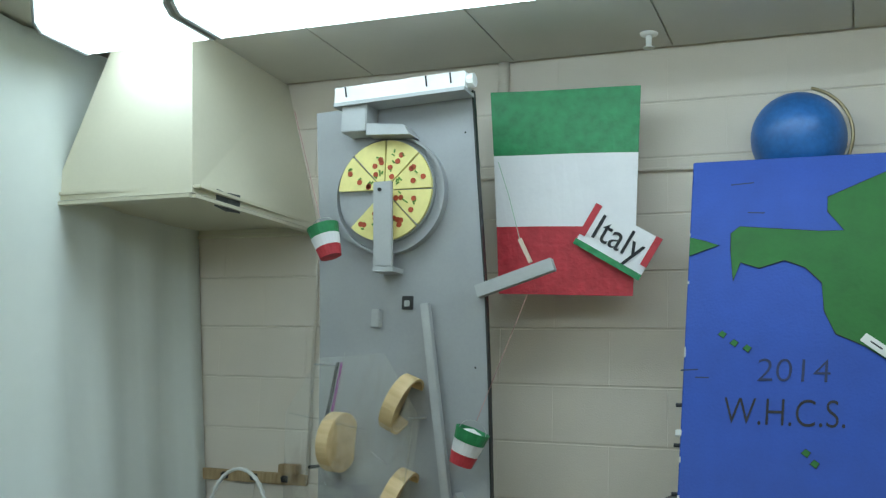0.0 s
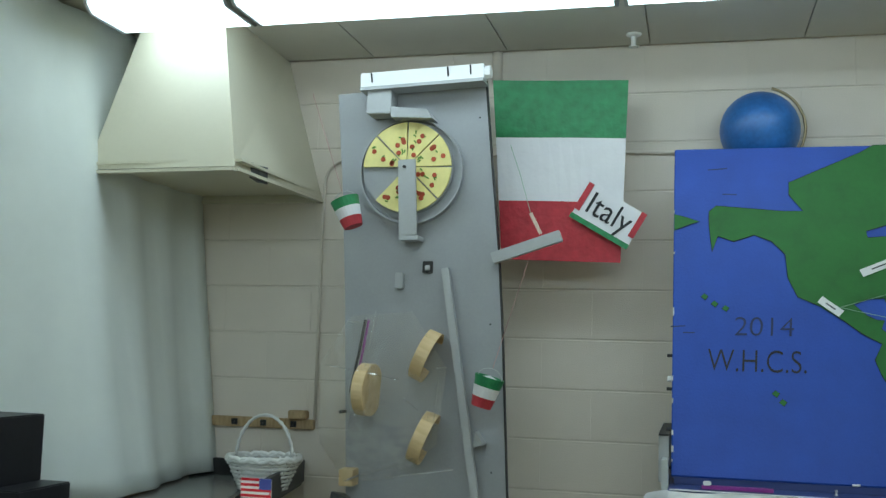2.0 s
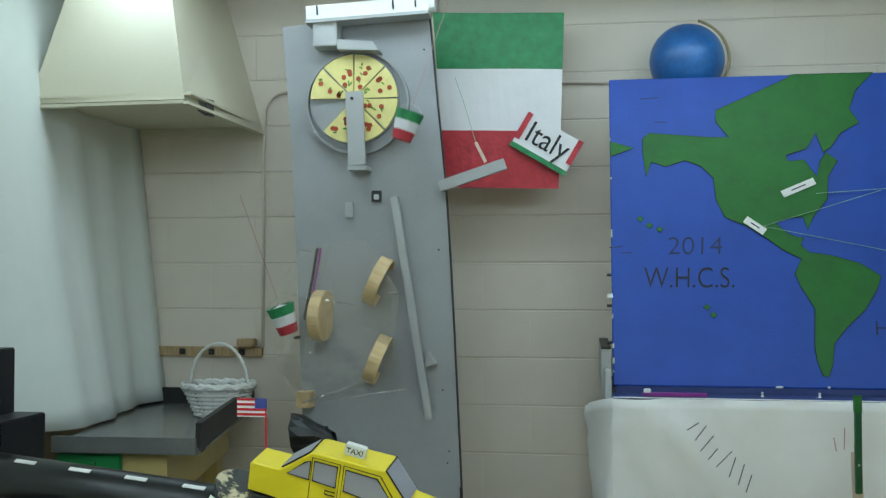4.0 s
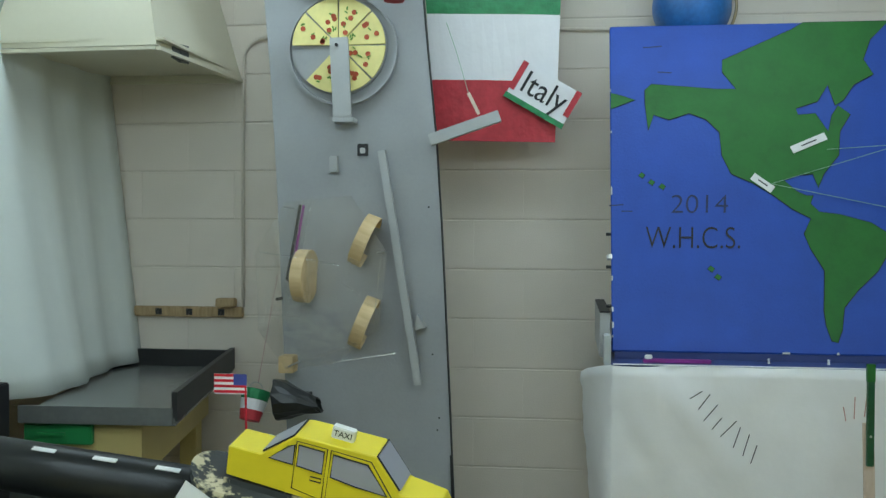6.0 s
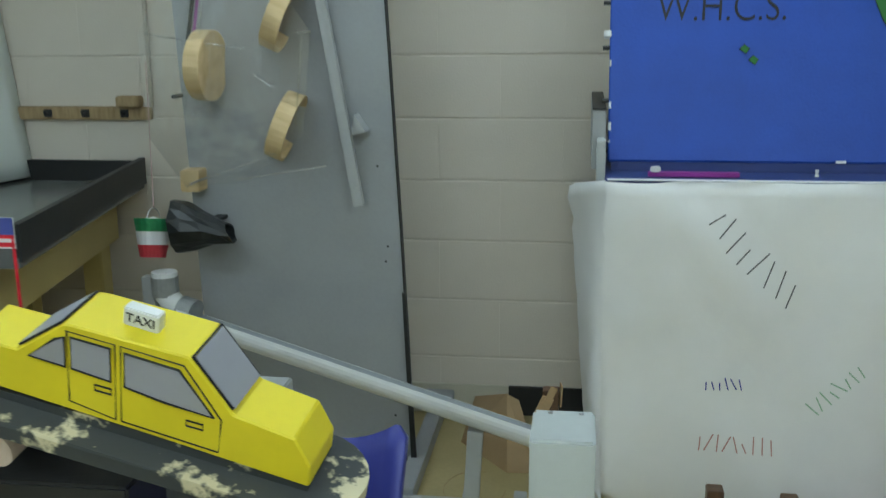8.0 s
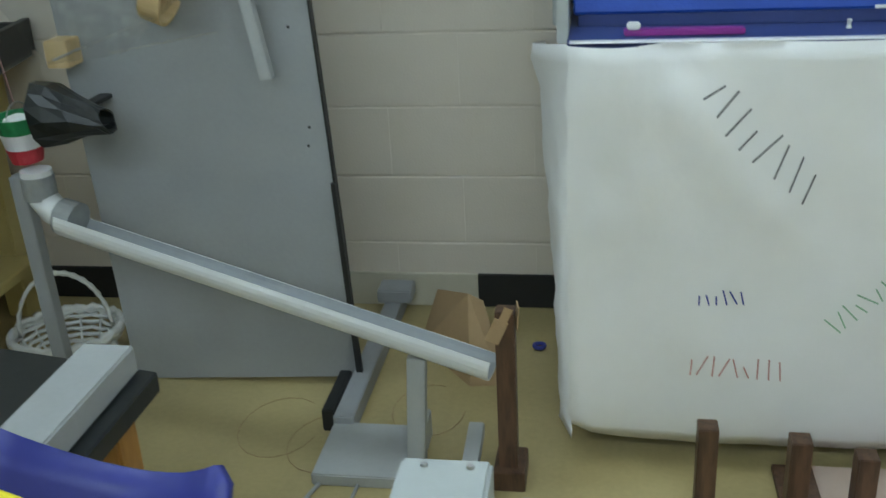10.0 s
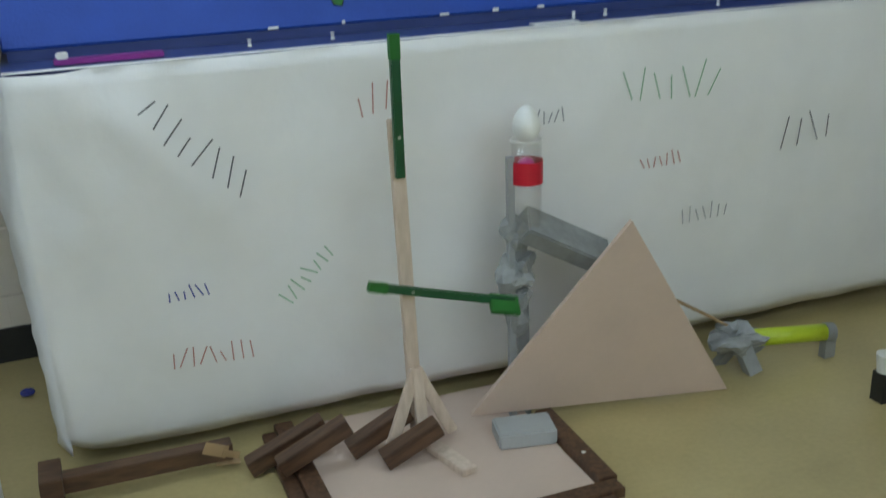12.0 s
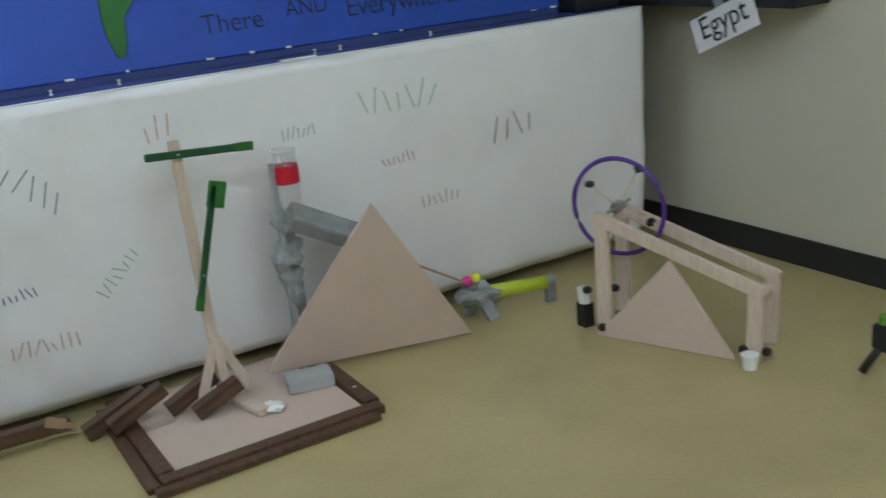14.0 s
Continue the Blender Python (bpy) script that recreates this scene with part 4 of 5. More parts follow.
def taxi():
    P = TAXI
    e = empty("toy_taxi", "yellow cardboard taxi with grey windows and drawn black lines", "toy car", P)
    wd = 0.092
    body = [(0, 0), (0, 0.07), (0.075, 0.0705), (0.146, 0.131), (0.16, 0.133), (0.3245, 0.1325), (0.388, 0.0615), (0.473, 0.051), (0.498, 0.012), (0.498, -0.022), (0.3, -0.012)]
    bm = slab(body, 0, wd)
    bmesh.ops.bevel(bm, geom=list(bm.edges), offset=0.0025, segments=1, affect="EDGES")
    part("body", bm, YELLOW, e)
    win = (("rear_quarter_window", [(0.095, 0.068), (0.135, 0.106), (0.149, 0.113), (0.149, 0.066)]), ("rear_window", [(0.158, 0.115), (0.215, 0.114), (0.215, 0.062), (0.158, 0.066)]), ("front_window", [(0.235, 0.113), (0.312, 0.110), (0.362, 0.050), (0.29, 0.053), (0.235, 0.060)]))
    for nm, o in win:
        w = part(nm, slab(o, -0.002, 0.002), WINGREY, e, "grey painted window")
        part("outline", tube([(x, -0.002, z) for x, z in o], 0.0018, 5, closed=True), INK, w, "drawn black line")
    for o in ([(0.152, 0.122), (0.221, 0.121), (0.221, 0.0), (0.152, 0.010)], [(0.229, 0.121), (0.318, 0.118), (0.372, 0.048), (0.370, -0.006), (0.229, 0.0)]):
        part("door_line", tube([(x, 0.0, z) for x, z in o], 0.0014, 5, closed=True), INK, e, "drawn black door line")
    for x, z in ((0.203, 0.040), (0.335, 0.024)):
        part("door_handle", tube([(x - 0.012, -0.001, z), (x + 0.012, -0.001, z), (x + 0.012, -0.001, z + 0.009), (x - 0.012, -0.001, z + 0.009)], 0.0014, 5, closed=True), INK, e)
    for nm, a, b in (("windscreen", (0.328, 0.1295), (0.385, 0.0655)), ("rear_screen", (0.079, 0.0745), (0.143, 0.1285))):
        bm = bmesh.new()
        n = Vector((-(b[1] - a[1]), 0, b[0] - a[0])).normalized() * 0.004
        vs = [bm.verts.new(Vector(q) + n * s) for s in (0.3, 1) for q in ((a[0], 0.006, a[1]), (b[0], 0.006, b[1]), (b[0], wd - 0.006, b[1]), (a[0], wd - 0.006, a[1]))]
        bm.faces.new(vs[:4])
        bm.faces.new(vs[4:])
        for k in range(4):
            bm.faces.new((vs[k], vs[(k + 1) % 4], vs[4 + (k + 1) % 4], vs[4 + k]))
        bmesh.ops.recalc_face_normals(bm, faces=bm.faces)
        w = part(nm, bm, WINGREY, e, "grey painted screen")
        part("outline", tube([(a[0], 0.004, a[1] + 0.003), (b[0], 0.004, b[1] + 0.003), (b[0], wd - 0.004, b[1] + 0.003), (a[0], wd - 0.004, a[1] + 0.003)], 0.002, 5, closed=True), INK, w)
    s = part("roof_sign", box(-0.025, 0.025, -0.010, 0.010, 0, 0.028, 0.002), WHITE, e, "white roof sign", m=Matrix.Translation((0.240, 0.040, 0.132)) @ Matrix.Rotation(radians(3), 4, "Y"))
    words("lettering", "TAXI", 0.019, INK, s, Matrix.Translation((0, -0.0105, 0.014)) @ Matrix.Rotation(radians(90), 4, "X"), "black printed word")
    # board with wheels under it
    sk = empty("skateboard", "worn skateboard deck with cream flakes and pale wheels", "skateboard", P @ Matrix.Translation((0, 0, -0.0)))
    out = []
    for k in range(13):
        a = math.pi / 2 + math.pi * k / 12
        out.append((-0.01 + 0.085 * math.cos(a), 0.045 + 0.085 * math.sin(a)))
    for k in range(13):
        a = -math.pi / 2 + math.pi * k / 12
        out.append((0.48 + 0.085 * math.cos(a), 0.045 + 0.085 * math.sin(a)))
    bm = bmesh.new()
    lo = [bm.verts.new((x, y, -0.055 + 0.03 * max(0, -x / 0.1))) for x, y in out]
    hi = [bm.verts.new((x, y, -0.033 + 0.03 * max(0, -x / 0.1))) for x, y in out]
    bm.faces.new(lo)
    bm.faces.new(hi)
    for k in range(26):
        bm.faces.new((lo[k], lo[(k + 1) % 26], hi[(k + 1) % 26], hi[k]))
    bmesh.ops.recalc_face_normals(bm, faces=bm.faces)
    part("deck", bm, DECK, sk, "dark worn deck with cream patches")
    bm = box(-0.005, 0.495, 0.003, wd - 0.003, -0.033, -0.010)
    part("riser", bm, DECK, sk)
    for x in (0.05, 0.42):
        t = part("truck", box(x - 0.02, x + 0.02, 0.0, 0.09, -0.085, -0.055, 0.004), STEEL, sk)
        for y in (-0.01, 0.10):
            part("wheel", tube([(x, y - 0.018, -0.09), (x, y + 0.018, -0.09)], 0.028, 18), PINE, t, "pale worn wheel", smooth=False)
    part("paper_flap", plank((-0.085, -0.040, -0.045), (0.03, -0.050, -0.085), 0.055, 0.002, None, (0.2, -1, 0.2)), WHITE, sk, "torn white paper")
    st = empty("track_stand", "dark wooden stand under the skateboard", "stand", Matrix.Translation((0.05, 1.555, 0.6005)))
    part("stand_block", box(-0.08, 0.16, -0.06, 0.06, 0.0, 0.135, 0.004), BLACK, st)
    # small striped flag on a red stick
    fl = empty("small_flag", "small striped paper flag on a red stick", "flag", Matrix.Translation((-0.040, 1.645, 0.838)))
    part("stick", tube([(0.036, 0, 0.06), (0.034, 0, 0.22)], 0.0025, 6), RED, fl)
    w, h = 0.075, 0.045
    c = part("cloth", box(-w / 2, w / 2, -0.001, 0.001, 0.18, 0.18 + h), WHITE, fl)
    for k in range(4):
        z = 0.18 + h * (2 * k + 0.5) / 7.5
        part("stripe", box(-w / 2, w / 2 - (0.03 if k > 1 else 0), -0.0022, -0.0012, z, z + h / 7.5), RED, c, "red stripe")
    part("canton", box(w / 2 - 0.03, w / 2, -0.0024, -0.0012, 0.18 + h * 0.45, 0.18 + h), BLUEINK, c, "blue corner")
    part("base", lathe([(0, -0.03), (0.02, -0.03), (0.01, 0.06), (0, 0.065)], 12), RED, fl, m=Matrix.Translation((0.036, 0, 0)))


def blue_chair():
    e = empty("blue_chair", "blue moulded plastic chair", "chair", Matrix.Translation((0.392, 1.73, 0.0)))
    bm = bmesh.new()
    rows = []
    for i in range(17):
        u = i / 16 * 2 - 1
        col = []
        for j in range(9):
            v = j / 8
            top = 0.674 + 0.082 * u * u - 0.020 * u - 0.03 * max(0, abs(u) - 0.88) / 0.12
            z = 0.44 + (top - 0.44) * v
            col.append(bm.verts.new((u * 0.138 * (0.9 + 0.1 * v), -0.05 * (1 - v) - 0.06 * u * u + 0.10 * v, z)))
        rows.append(col)
    for a, b in zip(rows, rows[1:]):
        for k in range(8):
            bm.faces.new((a[k], b[k], b[k + 1], a[k + 1]))
    ob = part("backrest", bm, CHAIRBLUE, e, smooth=True)
    ob.modifiers.new("thick", "SOLIDIFY").thickness = 0.012
    part("seat", box(-0.135, 0.135, -0.36, -0.04, 0.425, 0.445, 0.008), CHAIRBLUE, e)
    for x in (-0.11, 0.11):
        for y in (-0.33, -0.07):
            part("leg", tube([(x, y, 0.425), (x * 1.12, y, 0.0)], 0.011, 10), STEEL, e)


def grey_post():
    e = empty("box_post", "light grey painted box post with two nail heads", "post", Matrix.Translation((0.772, 1.692, 0)))
    part("post", box(-0.045, 0.045, -0.06, 0.055, 0, 0.77, 0.004), GREYLL, e)
    for x in (-0.02, 0.025):
        part("nail", lathe([(0, 0.7705), (0.004, 0.7705), (0.003, 0.773), (0, 0.7735)], 10), STEEL, e, m=Matrix.Translation((x, 0.04, 0)))


def dark_cabinet():
    e = empty("black_cabinet", "black cabinet with a stepped top on the table", "cabinet", Matrix.Translation((-0.97, 2.05, 0.601)))
    part("tall_body", box(-0.25, -0.002, -0.12, 0.12, 0, 0.54, 0.004), BLACKP, e)
    part("low_body", box(0.0, 0.10, -0.12, 0.12, 0, 0.345, 0.004), BLACKP, e)


# ---- trough, falling hammer and dominoes ----


def trough():
    a, c = Vector((-0.315, 2.95, 0.533)), Vector((0.70, 2.745, 0.307))
    e = empty("pipe_trough", "white halved plastic pipe sloping down on grey posts", "trough", Matrix.Translation(a))
    T = Matrix.Translation(-a)
    d = (c - a).normalized()
    u = d.cross(Vector((0, 0, 1))).normalized()
    w = u.cross(d)
    bm = bmesh.new()
    ro, ri = 0.046, 0.042
    ends = []
    for q in (a, c):
        ring = []
        for k in range(15):
            an = math.pi * 1.03 + 0.17 + math.pi * 1.03 * k / 14
            ring.append((bm.verts.new(q + (u * math.cos(an) + w * math.sin(an)) * ro), bm.verts.new(q + (u * math.cos(an) + w * math.sin(an)) * ri)))
        ends.append(ring)
    A, B = ends
    for k in range(14):
        bm.faces.new((A[k][0], A[k + 1][0], B[k + 1][0], B[k][0]))
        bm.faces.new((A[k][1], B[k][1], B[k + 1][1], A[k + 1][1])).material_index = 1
        bm.faces.new((A[k][0], A[k][1], A[k + 1][1], A[k + 1][0]))
        bm.faces.new((B[k][0], B[k + 1][0], B[k + 1][1], B[k][1]))
    for k in (0, 14):
        bm.faces.new((A[k][0], B[k][0], B[k][1], A[k][1]))
    bmesh.ops.recalc_face_normals(bm, faces=bm.faces)
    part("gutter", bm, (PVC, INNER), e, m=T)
    part("tape_band", tube([a - d * 0.01, a + d * 0.035], 0.0425, 20), TAPE, e, "grey tape band", m=T)
    part("elbow", tube([a + d * 0.0, a - d * 0.03 + Vector((0, 0, 0.006)), a - d * 0.055 + Vector((0, 0, 0.03)), a - d * 0.06 + Vector((0, 0, 0.075))], 0.034, 18), PVC, e, "white pipe elbow", smooth=True, m=T)
    q = a - d * 0.06
    part("tape_band", tube([q + Vector((0, 0, 0.03)), q + Vector((0, 0, 0.085))], 0.038, 18), TAPE, e, "grey tape band", m=T)
    part("collar", tube([q + Vector((0, 0, 0.085)), q + Vector((0, 0, 0.098))], 0.036, 18), PVC, e, m=T)
    part("post", plank((q.x - 0.035, q.y, 0), (q.x - 0.045, q.y, 0.63), 0.035, 0.035, None, (0, -1, 0), 0.002), GREY, e, m=T)
    part("post", plank((0.512, 2.785, 0), (0.530, 2.775, 0.292), 0.04, 0.03, None, (0, -1, 0), 0.002), GREYL, e, m=T)
    part("post_foot", box(0.485, 0.525, 2.85, 2.92, 0.0, 0.07, 0.003), GREYL, e, m=T)
    part("base_board", box(0.29, 0.50, 2.70, 2.91, 0, 0.03, 0.003), GREYL, e, m=T)


def clamp_bits():
    """Grey painted sticks and taped pieces on the floor."""
    for k, (a, b, w, t) in enumerate((((0.645, 2.49, 0.045), (0.645, 2.83, 0.085), 0.034, 0.03), ((0.684, 2.50, 0.03), (0.680, 2.72, 0.04), 0.026, 0.04), ((0.604, 2.54, 0.016), (0.606, 2.70, 0.016), 0.022, 0.03), ((0.70, 2.612, 0.008), (0.885, 2.622, 0.008), 0.045, 0.012), ((0.625, 2.60, 0.014), (0.66, 2.64, 0.014), 0.05, 0.028))):
        e = empty("grey_stick", "grey painted wooden stick on the floor", "stick", Matrix.Translation(Vector(a)), "grey sticks")
        part("stick", plank((0, 0, 0), Vector(b) - Vector(a), w, t, None, (0, 0, 1), 0.002), GREYL, e)
    tagged(part("tape_strip", box(0.76, 0.82, 2.60, 2.675, 0.0145, 0.017), TAPE), "flat strip of grey tape across a floor stick", "tape")
    e = empty("wire_handle", "small grey bent handle on the floor", "handle", Matrix.Translation((0.34, 2.66, 0.006)))
    part("loop", tube([(-0.05, -0.02, 0), (0.05, -0.02, 0), (0.055, 0.05, 0), (-0.03, 0.05, 0)], 0.006, 8, closed=True), GREY, e)
    for (x, y, r, s) in ((0.15, 2.92, 0.10, 1.0), (0.28, 2.86, 0.09, 0.7), (0.50, 3.02, 0.09, 1.3)):
        pts = [(x + r * math.cos(a / 14 * 5 + s), y + r * 1.3 * math.sin(a / 14 * 5 + s), 0.0022) for a in range(15)]
        tagged(part("fishing_line", tube(pts, 0.0009, 5), wood_tan), "thin dark loop of line on the floor", "line")
    P = Vector((0.55, 3.35, 0))
    e = empty("cardboard_box", "crumpled open cardboard flap on the floor", "cardboard", Matrix.Translation(P))
    T = Matrix.Translation(-P)
    bm = bmesh.new()
    vs = [bm.verts.new(v) for v in ((0.42, 3.35, 0.0), (0.585, 3.14, 0.0), (0.575, 3.25, 0.21), (0.45, 3.50, 0.10))]
    bm.faces.new(vs)
    ob = part("flap", bm, CARD, e, m=T)
    ob.modifiers.new("thick", "SOLIDIFY").thickness = 0.005
    bm = bmesh.new()
    vs = [bm.verts.new(v) for v in ((0.585, 3.14, 0.0), (0.668, 3.15, 0.0), (0.655, 3.21, 0.07), (0.612, 3.262, 0.185), (0.575, 3.25, 0.21))]
    bm.faces.new(vs)
    ob = part("flap", bm, CARD, e, m=T)
    ob.modifiers.new("thick", "SOLIDIFY").thickness = 0.005
    e = empty("plastic_scrap", "small blue and clear plastic scrap on the floor", "scrap", Matrix.Translation((0.75, 3.35, 0.008)))
    part("ring", tube([(0.014 * math.cos(a), 0.014 * math.sin(a), 0) for a in [k * math.pi / 6 for k in range(12)]], 0.006, 8, closed=True), CHAIRBLUE, e)


def hammer():
    e = empty("wooden_hammer", "tall brown stained post with a block foot and head", "wooden post", Matrix.Translation((0.778, 2.74, 0)), "brown blocks")
    part("shaft", box(-0.075, -0.035, -0.005, 0.035, 0.03, 0.42, 0.002), BROWN, e)
    part("foot", box(-0.086, -0.018, -0.026, 0.075, 0, 0.048, 0.002), BROWN, e)
    bm = plank((-0.082, -0.008, 0.355), (-0.06, -0.009, 0.405), 0.03, 0.003)
    plank((-0.062, -0.012, 0.395), (-0.045, -0.008, 0.432), 0.018, 0.003, bm, side=(0.2, -1, 0.1))
    plank((-0.032, 0.01, 0.38), (-0.028, 0.006, 0.435), 0.03, 0.003, bm, side=(1, 0.2, 0))
    part("torn_card", bm, CARD, e, "torn tan cardboard scraps")
    return e


def domino(x, y, z, h):
    e = empty("domino_block", "brown stained wooden domino block", "domino", Matrix.Translation((x + 0.02, y, z)), "brown blocks")
    part("block", box(-0.04, 0.0, -0.022, 0.022, 0, h, 0.002), BROWN, e)
    return e


# ---- platform, windmill and launcher ----


def platform():
    P = Vector((1.62, 2.48, 0))
    e = empty("platform", "pale board with a dark brown timber frame on the floor", "platform", Matrix.Translation(P))
    part("board", box(-0.255, 0.30, -0.175, 0.365, 0.001, 0.012), PINKISH, e)
    part("rail", plank((-0.30, -0.197, 0.014), (0.34, -0.197, 0.014), 0.045, 0.025, None, (0, 0, 1), 0.002), BROWN, e, "dark brown rail")
    part("rail", plank((-0.325, -0.238, 0.010), (0.31, -0.236, 0.010), 0.034, 0.018, None, (0, 0, 1), 0.002), BROWN, e)
    part("rail", plank((-0.279, -0.173, 0.0175), (-0.279, 0.375, 0.0175), 0.046, 0.025, None, (0, 0, 1), 0.002), BROWN, e)
    part("rail", plank((-0.322, -0.215, 0.009), (-0.318, 0.36, 0.009), 0.034, 0.016, None, (0, 0, 1), 0.002), BROWN, e)
    part("rail", plank((0.324, -0.173, 0.0175), (0.332, 0.16, 0.0175), 0.046, 0.025, None, (0, 0, 1), 0.002), BROWN, e)
    part("pale_dab", lathe([(0, 0.0302), (0.006, 0.0302), (0.004, 0.0312), (0, 0.0315)], 8), WHITE, e, "pale paint dab", m=Matrix.Translation((0.325, -0.06, 0)))
    t = part("grey_block", box(-0.07, 0.07, -0.045, 0.045, 0, 0.04, 0.004), GREYL, None, m=Matrix.Translation((1.862, 2.56, 0.0125)) @ Matrix.Rotation(radians(-12), 4, "Z"))
    tagged(t, "grey painted wooden block on the platform", "block")


WX, WY = 1.605, 2.655


def windmill():
    e = empty("windmill_post", "pale pine post with braces on the platform", "post", Matrix.Translation((WX, WY, 0.0125)))
    part("post", plank((0.02, 0, 0), (0, 0, 0.79), 0.03, 0.02, None, (0, -1, 0), 0.002), PINE, e)
    for dx, dy in ((-0.085, -0.02), (0.085, 0.01), (0.0, -0.03)):
        part("brace", plank((0.02 + dx, dy - 0.02, 0.012), (0.018, -0.015, 0.20), 0.028, 0.014, None, (0, -1, 0), 0.002), PINE, e)
    part("foot", plank((0.04, -0.05, 0.01), (0.075, -0.19, 0.01), 0.04, 0.018, None, (0, 0, 1), 0.002), PINE, e)
    part("pivot", tube([(0, -0.03, 0.755), (0, 0.012, 0.755)], 0.004, 8), STEEL, e)
    part("pivot", tube([(0.01, -0.045, 0.405), (0.01, 0.012, 0.405)], 0.004, 8), STEEL, e)
    a1 = empty("swing_arm", "dark green painted arm with a light green tip", "arm", Matrix.Translation((WX, WY - 0.022, 0.767)), "green arms")
    part("rod", plank((0, 0, -0.09), (0, 0, 0.215), 0.021, 0.015, None, (0, -1, 0), 0.002), DKGREEN, a1)
    part("tip", plank((0, 0, 0.165), (0, 0, 0.217), 0.0225, 0.0165, None, (0, -1, 0)), GREEN, a1, "light green tip")
    a2 = empty("swing_arm", "dark green painted arm with a green paddle", "arm", Matrix.Translation((WX + 0.01, WY - 0.038, 0.418)), "green arms")
    part("rod", plank((0, 0, -0.10), (0, 0, 0.26), 0.019, 0.014, None, (0, -1, 0), 0.002), DKGREEN, a2)
    paddle = part("paddle", box(-0.013, 0.036, -0.007, 0.007, 0.195, 0.27, 0.002), GREEN, a2, "light green paddle")
    part("tip", plank((0, 0, -0.105), (0, 0, -0.06), 0.021, 0.0165, None, (0, -1, 0)), GREEN, a2, "light green tip")
    return a1, a2, paddle


def wad(c, size, seed, bm=None):
    """A crumpled lump of tape round a point."""
    own = bmesh.new()
    bmesh.ops.create_icosphere(own, subdivisions=3, radius=1, matrix=Matrix.Translation(c) @ Matrix.Diagonal((*size, 1)))
    for v in own.verts:
        v.co += (v.co - Vector(c)) * (0.9 * noise.noise(v.co * 26 + Vector((seed, 0, 0))) + 0.25 * noise.noise(v.co * 70))
    return own


LX, LY = 1.925, 2.67


def launcher():
    e = empty("ball_launcher", "grey taped stand with a clear tube and red band", "launcher", Matrix.Translation((LX, LY, 0)))
    part("pole", plank((-0.04, 0, 0), (-0.042, 0, 0.68), 0.016, 0.016, None, (0, -1, 0)), GREY, e)
    part("pole", plank((0.0, 0.015, 0), (-0.01, 0.015, 0.5), 0.03, 0.012, None, (0, -1, 0)), TAPE, e)
    part("tube", lathe([(0.034, 0.50), (0.034, 0.715), (0.036, 0.716), (0.036, 0.50)], 28), FILM, e, "clear plastic tube", smooth=True)
    part("rim", tube([(0.036 * math.cos(a), 0.036 * math.sin(a), 0.715) for a in [k * math.pi / 12 for k in range(24)]], 0.002, 6, closed=True), WHITE, e)
    part("red_band", lathe([(0.037, 0.615), (0.0385, 0.615), (0.0385, 0.668), (0.037, 0.668)], 28), RED, e, "red tape band", smooth=False)
    part("tape_band", wad((-0.022, 0.0, 0.40), (0.042, 0.034, 0.048), 1), TAPE, e, "crumpled grey tape")
    part("tape_band", wad((-0.028, 0.0, 0.49), (0.034, 0.028, 0.034), 4), TAPE, e)
    part("tape_band", wad((-0.028, 0.002, 0.30), (0.032, 0.028, 0.048), 7), TAPE, e)
    part("slide", plank((-0.01, 0.0, 0.515), (0.20, -0.02, 0.40), 0.085, 0.05, None, (0, -0.6, 1), 0.004), TAPE, e, "grey tape-covered chute")
    part("slide_end", plank((0.19, -0.03, 0.405), (0.30, -0.02, 0.33), 0.05, 0.03, None, (0, -0.6, 1)), PINE, e)
    part("chute_leg", plank((0.29, 0.02, 0), (0.29, 0.02, 0.33), 0.02, 0.02, None), PINE, e)
    part("return_chute", plank((0.29, 0.03, 0.32), (0.60, 0.03, 0.13), 0.05, 0.006, None, (0, 0, 1)), CARD, e)


def egg():
    """A thin shell in eight pieces, which part when it breaks."""
    e = empty("egg", "white egg resting on the clear tube", "egg", Matrix.Translation((LX, LY, 0.752)))
    pieces = []
    for half in (0, 1):
        for q in range(4):
            bm = bmesh.new()
            rows = []
            for k in range(7):
                a = math.pi / 2 * (half + k / 6)
                r = max(0.0006, 0.032 * math.sin(a) * (1 + 0.14 * math.cos(a)))
                rows.append([bm.verts.new((r * math.cos(t), r * math.sin(t), -0.042 * math.cos(a))) for t in [math.pi / 2 * (q + g / 6) for g in range(7)]])
            for u, v in zip(rows, rows[1:]):
                for g in range(6):
                    bm.faces.new((u[g], u[g + 1], v[g + 1], v[g]))
            bmesh.ops.recalc_face_normals(bm, faces=bm.faces)
            pieces.append(part("shell_piece", bm, WHITE, e, smooth=True))
    return e, pieces


def ball(name, x, y, z, mat, label):
    r = 0.019
    ob = part(name, lathe([(0, -r)] + [(r * math.sin(math.pi * k / 12), -r * math.cos(math.pi * k / 12)) for k in range(1, 12)] + [(0, r)], 18), mat, smooth=True, m=Matrix.Translation((x, y, z)))
    return tagged(ob, label, "ball", "small balls")


